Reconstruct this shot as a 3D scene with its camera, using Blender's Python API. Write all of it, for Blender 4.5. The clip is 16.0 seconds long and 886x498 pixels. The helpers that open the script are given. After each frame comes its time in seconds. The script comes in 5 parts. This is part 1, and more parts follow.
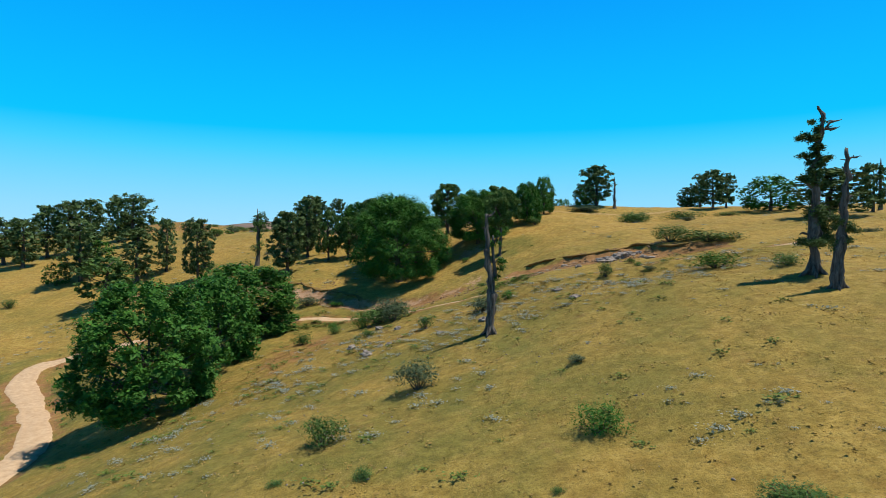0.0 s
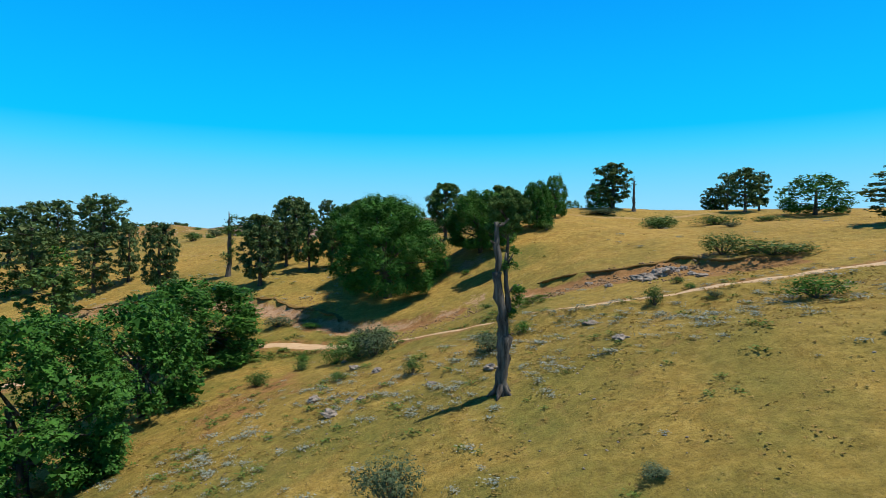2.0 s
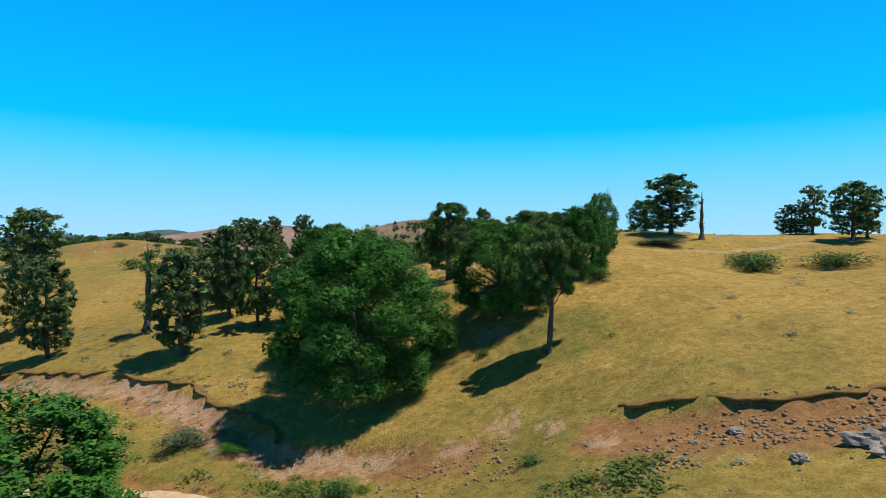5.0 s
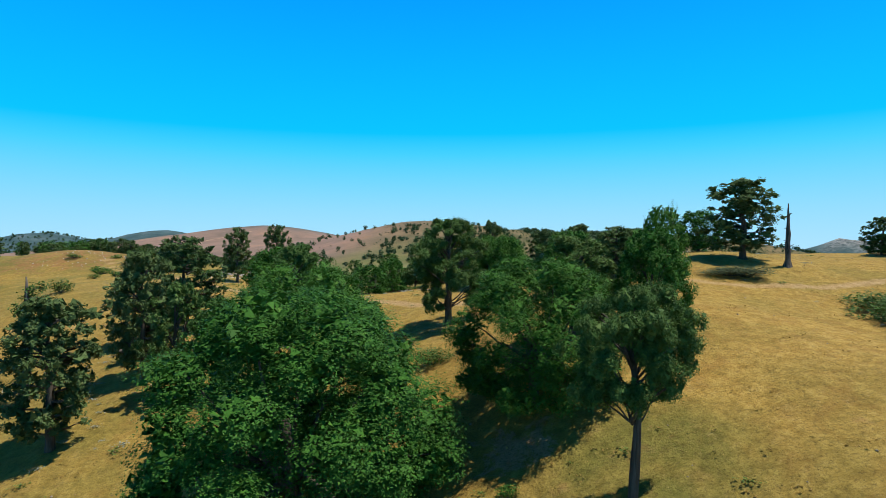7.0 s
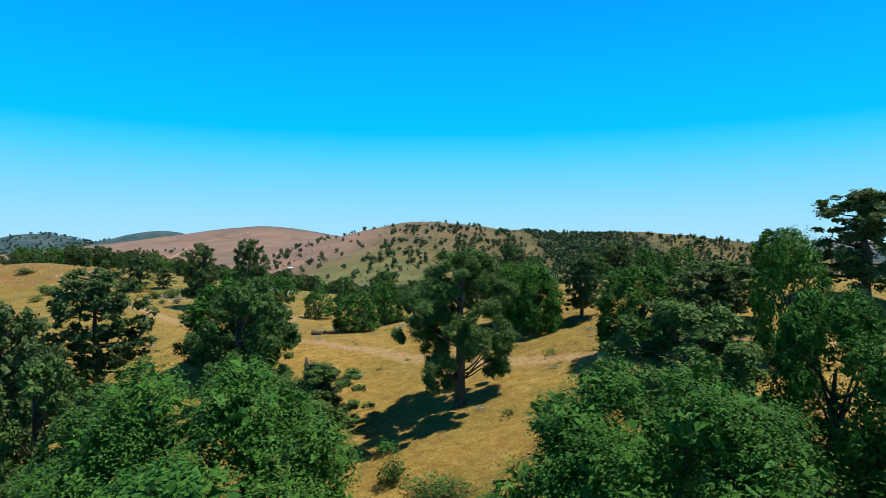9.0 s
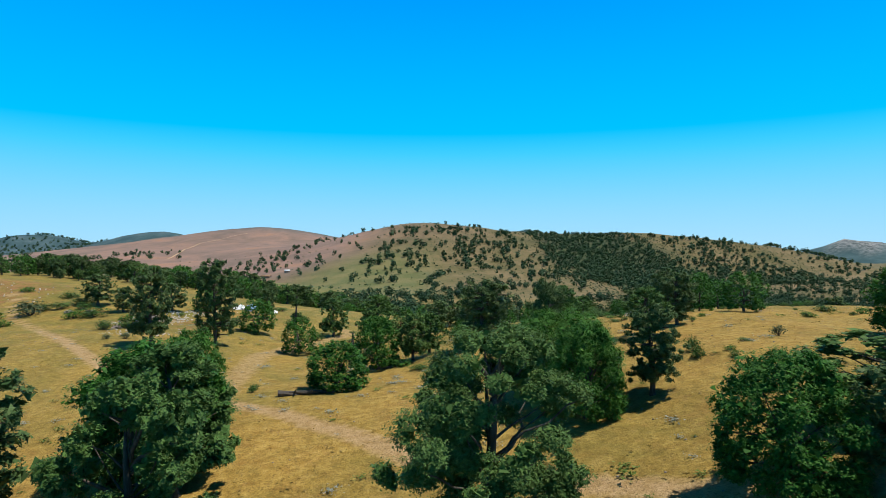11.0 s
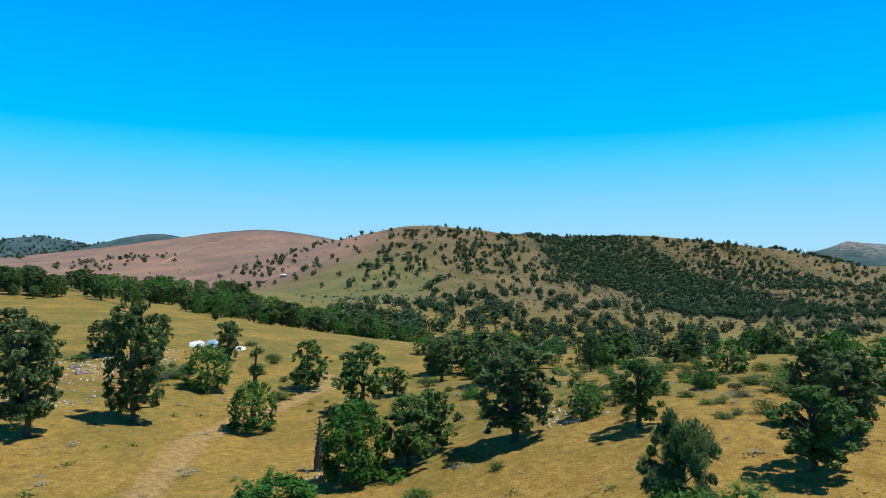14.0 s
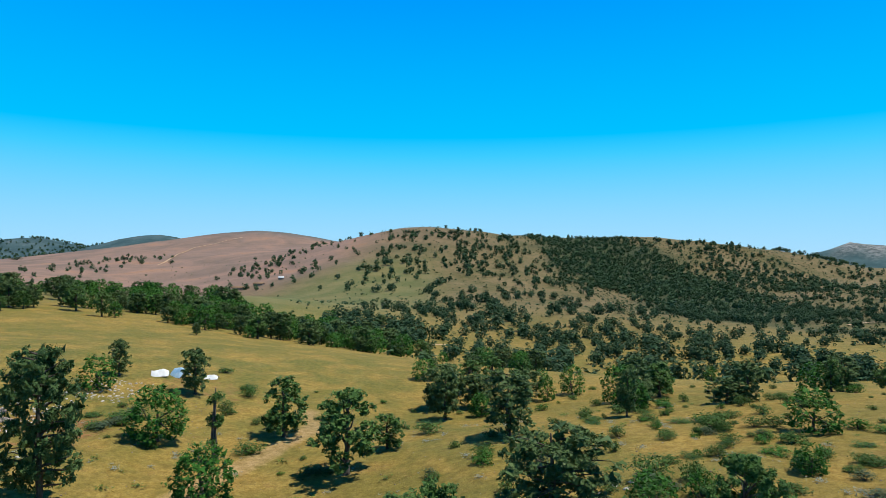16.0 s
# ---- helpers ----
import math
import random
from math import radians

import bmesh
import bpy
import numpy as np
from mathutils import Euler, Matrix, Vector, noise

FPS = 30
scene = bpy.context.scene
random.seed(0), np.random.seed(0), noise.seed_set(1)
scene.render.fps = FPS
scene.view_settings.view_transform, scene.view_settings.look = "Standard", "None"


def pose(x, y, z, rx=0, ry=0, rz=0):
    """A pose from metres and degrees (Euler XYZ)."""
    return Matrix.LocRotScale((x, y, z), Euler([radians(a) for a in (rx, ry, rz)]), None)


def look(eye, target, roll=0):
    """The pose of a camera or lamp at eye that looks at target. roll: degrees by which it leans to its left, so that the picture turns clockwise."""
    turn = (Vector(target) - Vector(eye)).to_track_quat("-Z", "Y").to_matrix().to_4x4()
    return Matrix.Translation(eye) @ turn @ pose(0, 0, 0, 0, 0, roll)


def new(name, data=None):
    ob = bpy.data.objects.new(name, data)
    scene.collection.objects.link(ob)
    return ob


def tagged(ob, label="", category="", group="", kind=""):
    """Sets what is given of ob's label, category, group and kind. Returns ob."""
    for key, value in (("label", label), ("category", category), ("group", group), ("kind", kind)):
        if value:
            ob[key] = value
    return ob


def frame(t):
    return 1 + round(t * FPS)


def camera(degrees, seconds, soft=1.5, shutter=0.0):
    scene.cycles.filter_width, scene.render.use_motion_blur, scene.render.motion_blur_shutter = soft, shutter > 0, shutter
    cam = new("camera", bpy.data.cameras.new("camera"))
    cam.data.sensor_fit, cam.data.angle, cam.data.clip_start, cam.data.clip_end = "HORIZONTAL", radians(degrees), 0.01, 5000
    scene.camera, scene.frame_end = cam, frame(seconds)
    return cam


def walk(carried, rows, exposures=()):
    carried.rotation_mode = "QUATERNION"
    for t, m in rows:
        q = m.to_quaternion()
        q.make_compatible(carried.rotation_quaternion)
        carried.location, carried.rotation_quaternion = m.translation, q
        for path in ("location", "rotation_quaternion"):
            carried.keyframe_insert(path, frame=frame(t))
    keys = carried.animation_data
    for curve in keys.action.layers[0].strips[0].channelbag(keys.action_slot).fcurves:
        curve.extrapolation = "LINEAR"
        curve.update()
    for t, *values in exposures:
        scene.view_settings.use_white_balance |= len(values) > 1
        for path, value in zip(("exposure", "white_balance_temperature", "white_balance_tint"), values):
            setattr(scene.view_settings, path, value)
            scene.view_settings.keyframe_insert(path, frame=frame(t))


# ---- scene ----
cam = camera(73.0, 16.0, soft=0.6)
# seconds, x, y, z, then the turn about x (90 looks level), the lean and the heading in degrees
PATH = [
    (0.0, -0.00, 0.00, 18.75, 89.77, 0.04, -0.00),
    (0.5, 0.28, 3.30, 18.71, 89.79, 0.05, -0.02),
    (1.0, 0.51, 7.06, 18.86, 89.82, 0.05, -0.03),
    (1.5, 0.55, 11.33, 19.27, 89.87, -0.00, -0.02),
    (2.0, 0.53, 15.94, 20.03, 89.90, -0.04, -0.01),
    (2.5, 0.53, 20.88, 21.09, 89.92, -0.06, -0.01),
    (3.0, 0.43, 26.12, 22.26, 89.92, -0.07, -0.04),
    (3.5, 0.36, 31.48, 23.43, 89.90, -0.06, -0.03),
    (4.0, 0.20, 36.79, 24.47, 89.94, -0.04, -0.05),
    (6.5, 0.13, 65.72, 28.86, 89.94, -0.06, -0.11),
    (7.0, 0.30, 71.59, 29.74, 89.97, -0.07, -0.14),
    (7.5, 0.34, 77.13, 30.45, 90.02, -0.07, -0.15),
    (8.0, 0.20, 82.17, 31.25, 90.05, -0.05, -0.14),
    (8.5, -0.08, 87.11, 32.21, 90.00, -0.02, -0.15),
    (9.0, -0.33, 91.92, 33.11, 89.94, 0.02, -0.14),
    (9.5, -0.55, 96.54, 34.01, 89.89, 0.06, -0.11),
    (12.0, -1.38, 119.04, 37.75, 90.03, 0.00, -0.24),
    (12.5, -1.48, 123.35, 38.46, 90.05, 0.01, -0.24),
    (13.0, -1.62, 127.64, 39.19, 90.09, 0.04, -0.24),
    (13.5, -1.83, 131.77, 39.80, 90.10, 0.06, -0.24),
    (14.0, -1.97, 135.60, 40.37, 90.11, 0.05, -0.24),
    (14.5, -2.02, 139.31, 40.91, 90.12, 0.05, -0.24),
    (15.0, -2.12, 143.11, 41.48, 90.16, 0.06, -0.23),
    (15.5, -2.25, 147.04, 42.02, 90.17, 0.06, -0.24),
    (16.0, -2.39, 151.08, 42.50, 90.18, 0.04, -0.24),
]
walk(cam, [(t, pose(*row)) for t, *row in PATH], [(0.0, 0.06, 6500, 10), (9.5, 0.08, 6450, 10), (12.0, 0.0, 6300, 10), (16.0, -0.02, 6250, 10)])

# ---- light ----
SUN_HEIGHT, SUN_SIDE = 68.0, 88.0  # degrees above the horizon; degrees clockwise from straight ahead (+y)
sun = new("sun", bpy.data.lights.new("sun", "SUN"))
sun.data.energy, sun.data.angle, sun.data.color = 5.0, radians(0.53), (1.0, 0.93, 0.80)
sun_way = Vector((math.cos(radians(SUN_HEIGHT)) * math.sin(radians(SUN_SIDE)), math.cos(radians(SUN_HEIGHT)) * math.cos(radians(SUN_SIDE)), math.sin(radians(SUN_HEIGHT))))
sun.matrix_world = look(sun_way * 500, (0, 0, 0))

world = bpy.data.worlds.new("sky")
scene.world = world
world.use_nodes = True
wn, wl = world.node_tree.nodes, world.node_tree.links
wn.clear()
nishita = wn.new("ShaderNodeTexSky")
nishita.sky_type, nishita.sun_disc = "NISHITA", False
nishita.sun_elevation, nishita.sun_rotation = radians(SUN_HEIGHT), radians(SUN_SIDE)
dim = wn.new("ShaderNodeVectorMath")
dim.operation = "SCALE"
dim.inputs["Scale"].default_value = 0.05
where = wn.new("ShaderNodeTexCoord")
apart = wn.new("ShaderNodeSeparateXYZ")
height = wn.new("ShaderNodeValToRGB")
stops = [(0.0, (0.42, 0.76, 1.0)), (0.06, (0.29, 0.71, 1.0)), (0.12, (0.14, 0.66, 1.0)), (0.155, (0.055, 0.625, 1.0)), (0.188, (0.0, 0.545, 1.0)),
         (0.40, (0.0, 0.325, 0.97)), (0.52, (0.0, 0.11, 0.30)), (0.72, (0.004, 0.036, 0.10)), (1.0, (0.006, 0.022, 0.06))]
while len(height.color_ramp.elements) < len(stops):
    height.color_ramp.elements.new(0.5)
for e, (p, c) in zip(height.color_ramp.elements, stops):
    e.position, e.color = p, (*c, 1)
blend = wn.new("ShaderNodeMixRGB")
blend.inputs[0].default_value = 0.97
ground_of_sky = wn.new("ShaderNodeBackground")
sky_out = wn.new("ShaderNodeOutputWorld")
wl.new(nishita.outputs[0], dim.inputs[0])
wl.new(where.outputs["Generated"], apart.inputs[0])
wl.new(apart.outputs["Z"], height.inputs[0])
wl.new(dim.outputs[0], blend.inputs[1])
wl.new(height.outputs[0], blend.inputs[2])
wl.new(blend.outputs[0], ground_of_sky.inputs[0])
wl.new(ground_of_sky.outputs[0], sky_out.inputs[0])


# ---- materials ----
class Mat:
    """A node material with a few short ways to add nodes."""

    def __init__(self, name, rough=0.9):
        self.m = bpy.data.materials.new(name)
        self.m.use_nodes = True
        self.t = self.m.node_tree
        self.b = self.t.nodes["Principled BSDF"]
        self.b.inputs["Roughness"].default_value = rough
        self.b.inputs["Specular IOR Level"].default_value = 0.25
        self.co = self.t.nodes.new("ShaderNodeTexCoord").outputs["Object"]

    def node(self, kind, **values):
        n = self.t.nodes.new(kind)
        for k, v in values.items():
            n.inputs[k].default_value = v
        return n

    def link(self, a, b):
        self.t.links.new(a, b)

    def noise(self, scale, detail=4.0, rough=0.55, co=None, distortion=0.0):
        n = self.node("ShaderNodeTexNoise", Scale=scale, Detail=detail, Roughness=rough, Distortion=distortion)
        self.link(co or self.co, n.inputs["Vector"])
        return n.outputs["Fac"]

    def ramp(self, fac, stops):
        n = self.node("ShaderNodeValToRGB")
        while len(n.color_ramp.elements) < len(stops):
            n.color_ramp.elements.new(0.5)
        for e, (p, c) in zip(n.color_ramp.elements, stops):
            e.position, e.color = p, (*c, 1) if len(c) == 3 else c
        self.link(fac, n.inputs[0])
        return n.outputs[0]

    def mix(self, fac, a, b, way="MIX"):
        n = self.node("ShaderNodeMixRGB")
        n.blend_type = way
        for s, v in zip(n.inputs, (fac, a, b)):
            if isinstance(v, (int, float)):
                s.default_value = v
            elif isinstance(v, tuple):
                s.default_value = (*v, 1)
            else:
                self.link(v, s)
        return n.outputs[0]

    def math(self, way, a, b=0.0):
        n = self.node("ShaderNodeMath")
        n.operation = way
        for s, v in zip(n.inputs, (a, b)):
            if isinstance(v, (int, float)):
                s.default_value = v
            else:
                self.link(v, s)
        return n.outputs[0]

    def attribute(self, name):
        n = self.node("ShaderNodeAttribute")
        n.attribute_name = name
        return n.outputs["Fac"]

    def bump(self, fac, strength=0.4, distance=0.1):
        n = self.node("ShaderNodeBump", Strength=strength, Distance=distance)
        self.link(fac, n.inputs["Height"])
        self.link(n.outputs[0], self.b.inputs["Normal"])

    def colour(self, c):
        self.link(c, self.b.inputs["Base Color"])
        return self


def foliage(name, dark, light, accent, through_light=0.25):
    """Leaves: hue from leaf to leaf and from tree to tree, a little light through them."""
    m = Mat(name, 0.55)
    m.b.inputs["Specular IOR Level"].default_value = 0.08
    geo = m.node("ShaderNodeNewGeometry")
    info = m.node("ShaderNodeObjectInfo")
    c = m.ramp(geo.outputs["Random Per Island"], [(0.0, dark), (0.55, light), (0.9, light), (1.0, accent)])
    patch = m.noise(5.0, 2.0)
    c = m.mix(m.math("MULTIPLY", patch, 0.55), c, dark)
    c = m.mix(m.math("MULTIPLY", info.outputs["Random"], 0.22), c, accent)
    m.colour(c)
    glow = m.node("ShaderNodeBsdfTranslucent")
    m.link(c, glow.inputs[0])
    both = m.node("ShaderNodeMixShader")
    both.inputs[0].default_value = through_light
    m.link(m.b.outputs[0], both.inputs[1])
    m.link(glow.outputs[0], both.inputs[2])
    m.link(both.outputs[0], m.t.nodes["Material Output"].inputs[0])
    return m.m


LEAF_BEECH = foliage("beech_leaves", (0.017, 0.068, 0.012), (0.060, 0.185, 0.028), (0.125, 0.255, 0.042), 0.10)
LEAF_OAK = foliage("oak_leaves", (0.034, 0.084, 0.022), (0.092, 0.185, 0.046), (0.170, 0.235, 0.070), 0.10)
LEAF_CEDAR = foliage("cedar_needles", (0.036, 0.076, 0.026), (0.098, 0.162, 0.054), (0.170, 0.210, 0.085), 0.12)
LEAF_GREY = foliage("grey_leaves", (0.042, 0.074, 0.036), (0.095, 0.138, 0.074), (0.17, 0.20, 0.125), 0.1)
LEAF_FAR = foliage("far_leaves", (0.024, 0.056, 0.030), (0.048, 0.100, 0.046), (0.085, 0.140, 0.050), 0.1)
HERB_PALE = foliage("pale_herbs", (0.17, 0.21, 0.12), (0.30, 0.33, 0.27), (0.46, 0.48, 0.55))
STRAW = foliage("straw", (0.20, 0.13, 0.035), (0.34, 0.23, 0.07), (0.44, 0.32, 0.12))
LEAF_SHRUB = foliage("shrub_leaves", (0.034, 0.082, 0.018), (0.078, 0.155, 0.034), (0.12, 0.16, 0.055), 0.12)
HERB_GREEN = foliage("green_herbs", (0.07, 0.115, 0.024), (0.14, 0.20, 0.045), (0.24, 0.27, 0.08), 0.2)


def bark(name, dark, light):
    m = Mat(name, 0.9)
    stretch = m.node("ShaderNodeMapping")
    stretch.inputs["Scale"].default_value = (16, 16, 2.2)
    m.link(m.co, stretch.inputs["Vector"])
    n = m.noise(3.0, 5.0, 0.65, stretch.outputs[0])
    m.colour(m.ramp(n, [(0.3, dark), (0.7, light)]))
    m.bump(n, 1.0, 0.02)
    return m.m


BARK = bark("bark", (0.035, 0.028, 0.022), (0.13, 0.11, 0.09))
BARK_DEAD = bark("dead_bark", (0.008, 0.007, 0.007), (0.17, 0.15, 0.135))


def ground_material():
    m = Mat("dry_grassland", 0.95)
    broad = m.noise(0.020, 4.0, 0.6)
    patch = m.noise(0.12, 5.0, 0.62, distortion=0.3)
    fine = m.noise(1.3, 6.0, 0.7)
    grain = m.noise(6.0, 5.0, 0.75)
    straw = m.ramp(fine, [(0.36, (0.285, 0.174, 0.034)), (0.5, (0.39, 0.252, 0.058)), (0.64, (0.49, 0.332, 0.090))])
    green = m.ramp(fine, [(0.36, (0.098, 0.102, 0.018)), (0.64, (0.205, 0.190, 0.040))])
    olive = m.ramp(fine, [(0.36, (0.170, 0.126, 0.024)), (0.64, (0.300, 0.224, 0.050))])
    c = m.mix(m.ramp(patch, [(0.42, (0, 0, 0)), (0.66, (0.65, 0.65, 0.65))]), straw, olive)
    rust = m.noise(0.42, 6.0, 0.72)
    c = m.mix(m.ramp(rust, [(0.50, (0, 0, 0)), (0.68, (0.65, 0.65, 0.65))]), c, (0.255, 0.132, 0.030))
    greener = m.math("MULTIPLY", m.attribute("lush"), m.ramp(patch, [(0.35, (0.25, 0.25, 0.25)), (0.6, (1, 1, 1))]))
    c = m.mix(greener, c, green)
    tussock = m.noise(0.9, 5.0, 0.8, distortion=0.5)
    c = m.mix(m.ramp(tussock, [(0.54, (0, 0, 0)), (0.64, (0.38, 0.38, 0.38))]), c, (0.125, 0.100, 0.022))
    c = m.mix(m.ramp(m.noise(0.55, 6.0, 0.8), [(0.57, (0, 0, 0)), (0.68, (0.45, 0.45, 0.45))]), c, (0.37, 0.26, 0.09))
    earth = m.ramp(fine, [(0.3, (0.185, 0.080, 0.030)), (0.7, (0.38, 0.195, 0.085))])
    spots = m.math("MULTIPLY", m.ramp(m.noise(0.32, 6.0, 0.75), [(0.58, (0, 0, 0)), (0.72, (1, 1, 1))]), 0.5)
    c = m.mix(spots, c, earth)
    bare = m.ramp(m.math("ADD", m.attribute("bare"), m.math("MULTIPLY", m.math("SUBTRACT", m.noise(0.35, 6.0, 0.75), 0.5), 1.3)), [(0.38, (0, 0, 0)), (0.62, (1, 1, 1))])
    c = m.mix(bare, c, earth)
    clay = m.ramp(m.math("ADD", m.attribute("clay"), m.math("MULTIPLY", m.math("SUBTRACT", m.noise(0.45, 6.0, 0.82, distortion=1.0), 0.5), 2.6)), [(0.46, (0, 0, 0)), (0.62, (1, 1, 1))])
    c = m.mix(clay, c, m.ramp(fine, [(0.3, (0.31, 0.180, 0.105)), (0.7, (0.50, 0.33, 0.215))]))
    sand = m.ramp(fine, [(0.3, (0.34, 0.215, 0.095)), (0.7, (0.52, 0.36, 0.19))])
    c = m.mix(m.ramp(m.math("ADD", m.attribute("track"), m.math("MULTIPLY", m.math("SUBTRACT", fine, 0.5), 0.7)), [(0.30, (0, 0, 0)), (0.75, (1, 1, 1))]), c, sand)
    c = m.mix(m.ramp(grain, [(0.36, (0.60, 0.60, 0.60)), (0.50, (0, 0, 0))]), c, (0.075, 0.055, 0.016))
    c = m.mix(m.ramp(m.noise(3.1, 4.0, 0.75), [(0.58, (0, 0, 0)), (0.72, (0.40, 0.40, 0.40))]), c, (0.40, 0.30, 0.12))
    c = m.mix(m.ramp(broad, [(0.35, (0, 0, 0)), (0.65, (0.22, 0.22, 0.22))]), c, (0.19, 0.145, 0.030))
    # pinkish heath soil, its blue raised to paint in some distance haze
    hazy_heath = m.ramp(m.noise(0.009, 6.0, 0.62, distortion=0.6), [(0.33, (0.165, 0.122, 0.098)), (0.50, (0.235, 0.158, 0.125)), (0.60, (0.285, 0.180, 0.135)), (0.72, (0.33, 0.180, 0.105))])
    hazy_heath = m.mix(m.ramp(m.noise(0.035, 5.0, 0.75), [(0.52, (0, 0, 0)), (0.66, (0.35, 0.35, 0.35))]), hazy_heath, (0.14, 0.105, 0.075))
    far_grass = m.ramp(m.noise(0.011, 6.0, 0.68), [(0.34, (0.074, 0.078, 0.030)), (0.48, (0.130, 0.106, 0.050)), (0.62, (0.195, 0.145, 0.078))])
    brush = m.ramp(m.noise(0.085, 6.0, 0.80), [(0.50, (0, 0, 0)), (0.60, (0.75, 0.75, 0.75))])
    c = m.mix(m.attribute("distance_sward"), c, m.mix(brush, far_grass, (0.050, 0.064, 0.024)))
    c = m.mix(m.attribute("hazy_heath"), c, hazy_heath)
    c = m.mix(m.attribute("vale"), c, m.ramp(m.noise(0.02, 5.0, 0.65), [(0.38, (0.100, 0.122, 0.040)), (0.62, (0.180, 0.165, 0.066))]))
    c = m.mix(m.attribute("thicket"), c, m.ramp(m.noise(0.06, 6.0, 0.75), [(0.36, (0.014, 0.032, 0.014)), (0.54, (0.034, 0.058, 0.022)), (0.68, (0.085, 0.085, 0.040))]))
    # farthest hills: forest green turned bluish, distance haze put into the colour
    c = m.mix(m.attribute("hazy_hills"), c, m.ramp(m.noise(0.008, 6.0, 0.68), [(0.42, (0.024, 0.068, 0.080)), (0.58, (0.052, 0.105, 0.120)), (0.70, (0.13, 0.16, 0.17))]))
    c = m.mix(m.attribute("stony"), c, m.ramp(m.noise(0.05, 6.0, 0.85), [(0.44, (0.060, 0.072, 0.075)), (0.58, (0.33, 0.33, 0.33))]))
    m.colour(c)
    m.bump(m.math("ADD", grain, m.math("MULTIPLY", fine, 2.0)), 0.7, 0.14)
    return m.m


GROUND = ground_material()


def plain(name, dark, light, scale, rough=0.9, bump=0.5, distance=0.05):
    m = Mat(name, rough)
    n = m.noise(scale, 6.0, 0.65)
    big = m.noise(scale * 0.15, 3.0)
    m.colour(m.mix(m.math("MULTIPLY", big, 0.4), m.ramp(n, [(0.3, dark), (0.7, light)]), dark))
    m.bump(n, bump, distance)
    return m.m


TURF = plain("sod_edge", (0.12, 0.070, 0.022), (0.27, 0.165, 0.045), 2.2, 0.95, 0.6, 0.08)
TARP_WHITE = plain("white_tarp", (0.62, 0.66, 0.70), (0.80, 0.82, 0.84), 1.2, 0.5, 0.2, 0.02)
TARP_BLUE = plain("blue_tarp", (0.20, 0.42, 0.66), (0.55, 0.70, 0.82), 0.8, 0.5, 0.2, 0.02)
ROAD = plain("dirt_road", (0.40, 0.27, 0.16), (0.60, 0.44, 0.29), 1.6)
STONE = plain("limestone", (0.12, 0.100, 0.090), (0.42, 0.360, 0.315), 4.0, 0.9, 0.9, 0.08)
LIME = plain("white_limestone", (0.36, 0.34, 0.31), (0.66, 0.63, 0.58), 3.0)
RUBBLE = plain("brown_rubble", (0.15, 0.085, 0.045), (0.40, 0.27, 0.17), 2.5)


# ---- the land ----

# The lie of the land: broad swells as x, y and height, in five sizes.
NEAR_SWELLS = [
    (-45, 20, -5.1), (0, 15, 1.6), (45, 20, 0.5), (-40, 70, -3.2), (0, 55, 3.5), (40, 70, 2.6),
    (-75, 120, -2.1), (-30, 105, 0.2), (5, 100, 3.9), (45, 115, -0.7), (-60, 170, 8.7), (-15, 155, 4.3),
    (20, 150, 7.1), (60, 165, 4.3), (-80, 235, 6.9), (-35, 215, 0.6), (5, 215, -0.5), (45, 215, 5.7),
]
SMALL_SWELLS = [
    (-108, 250, 3.4), (-128, 256, 2.6),
    (22, 111, 0.6), (22, 189, 1), (9, 215, 1.1), (22, 98, 0.3), (-4, 150, -0.2), (-4, 98, -2.6),
    (22, 72, -1.3), (-4, 241, -1.5), (35, 150, 1.5), (-4, 85, -2.2), (-43, 124, 1.7), (22, 176, 0.4),
    (-82, 228, -0.4), (-17, 33, 2.8), (9, 189, 1.6), (-4, 176, -1.4), (22, 46, 0.9), (-4, 137, -1.4),
    (48, 98, 1.6), (48, 163, -1.5), (-17, 202, -1.1), (-43, 202, 1.3), (-4, 215, 1.5), (-4, 46, -1.9),
    (9, 150, -1.1), (22, 124, 2.6), (35, 124, -2.8), (-95, 228, -1.4), (-69, 215, -0.9),
]
MIDDLE_SWELLS = [
    (-150, 130, 5.6), (130, 130, 22.1), (-230, 180, -0.3), (-210, 300, 14.2), (-110, 290, 10.5), (-30, 290, 4.4),
    (50, 280, 10.4), (130, 300, -3), (230, 260, 13.6), (-250, 450, 20.5), (-120, 420, 6.7), (0, 410, -7.7),
    (120, 430, -8.8), (260, 450, -0.4), (-300, 620, 3.7), (-130, 600, 18.8), (30, 590, -11), (200, 600, -7),
    (380, 620, -5.6), (-160, 0, -11), (150, 0, 14.5),
]
FAR_SWELLS = [
    (-700, 800, 35.8), (-350, 850, -45.6), (-60, 850, 15.2), (230, 880, -26.6), (520, 850, -17.9), (850, 900, -3.5),
    (-750, 1250, -1), (-420, 1250, -34.9), (-100, 1250, 44.8), (200, 1300, -17.2), (520, 1280, -6.5), (820, 1350, -17.9),
    (-1000, 1700, 4.6), (-600, 1750, 19.1), (-250, 1750, 14.5), (0, 1620, 64.7), (330, 1750, 24.5), (650, 1780, 73),
    (880, 1620, -27.5), (-1100, 2200, 39.9), (-650, 2300, 99.2), (-300, 2250, 17.8), (100, 2250, 62.3), (-1900, 3000, 1),
    (-2300, 3500, 121.4), (-1500, 3300, 128.7), (1900, 2800, 116.2), (1500, 2300, -34.2), (1300, 1500, -8.1), (1200, 700, 48.5),
    (-1200, 800, 66.4), (500, 2500, 72.9),
]
HILLTOPS = [
    (1896, 2851, -26.3), (702, 1651, 5.2), (880, 1600, 33.5), (-110, 1585, 12.7),
]


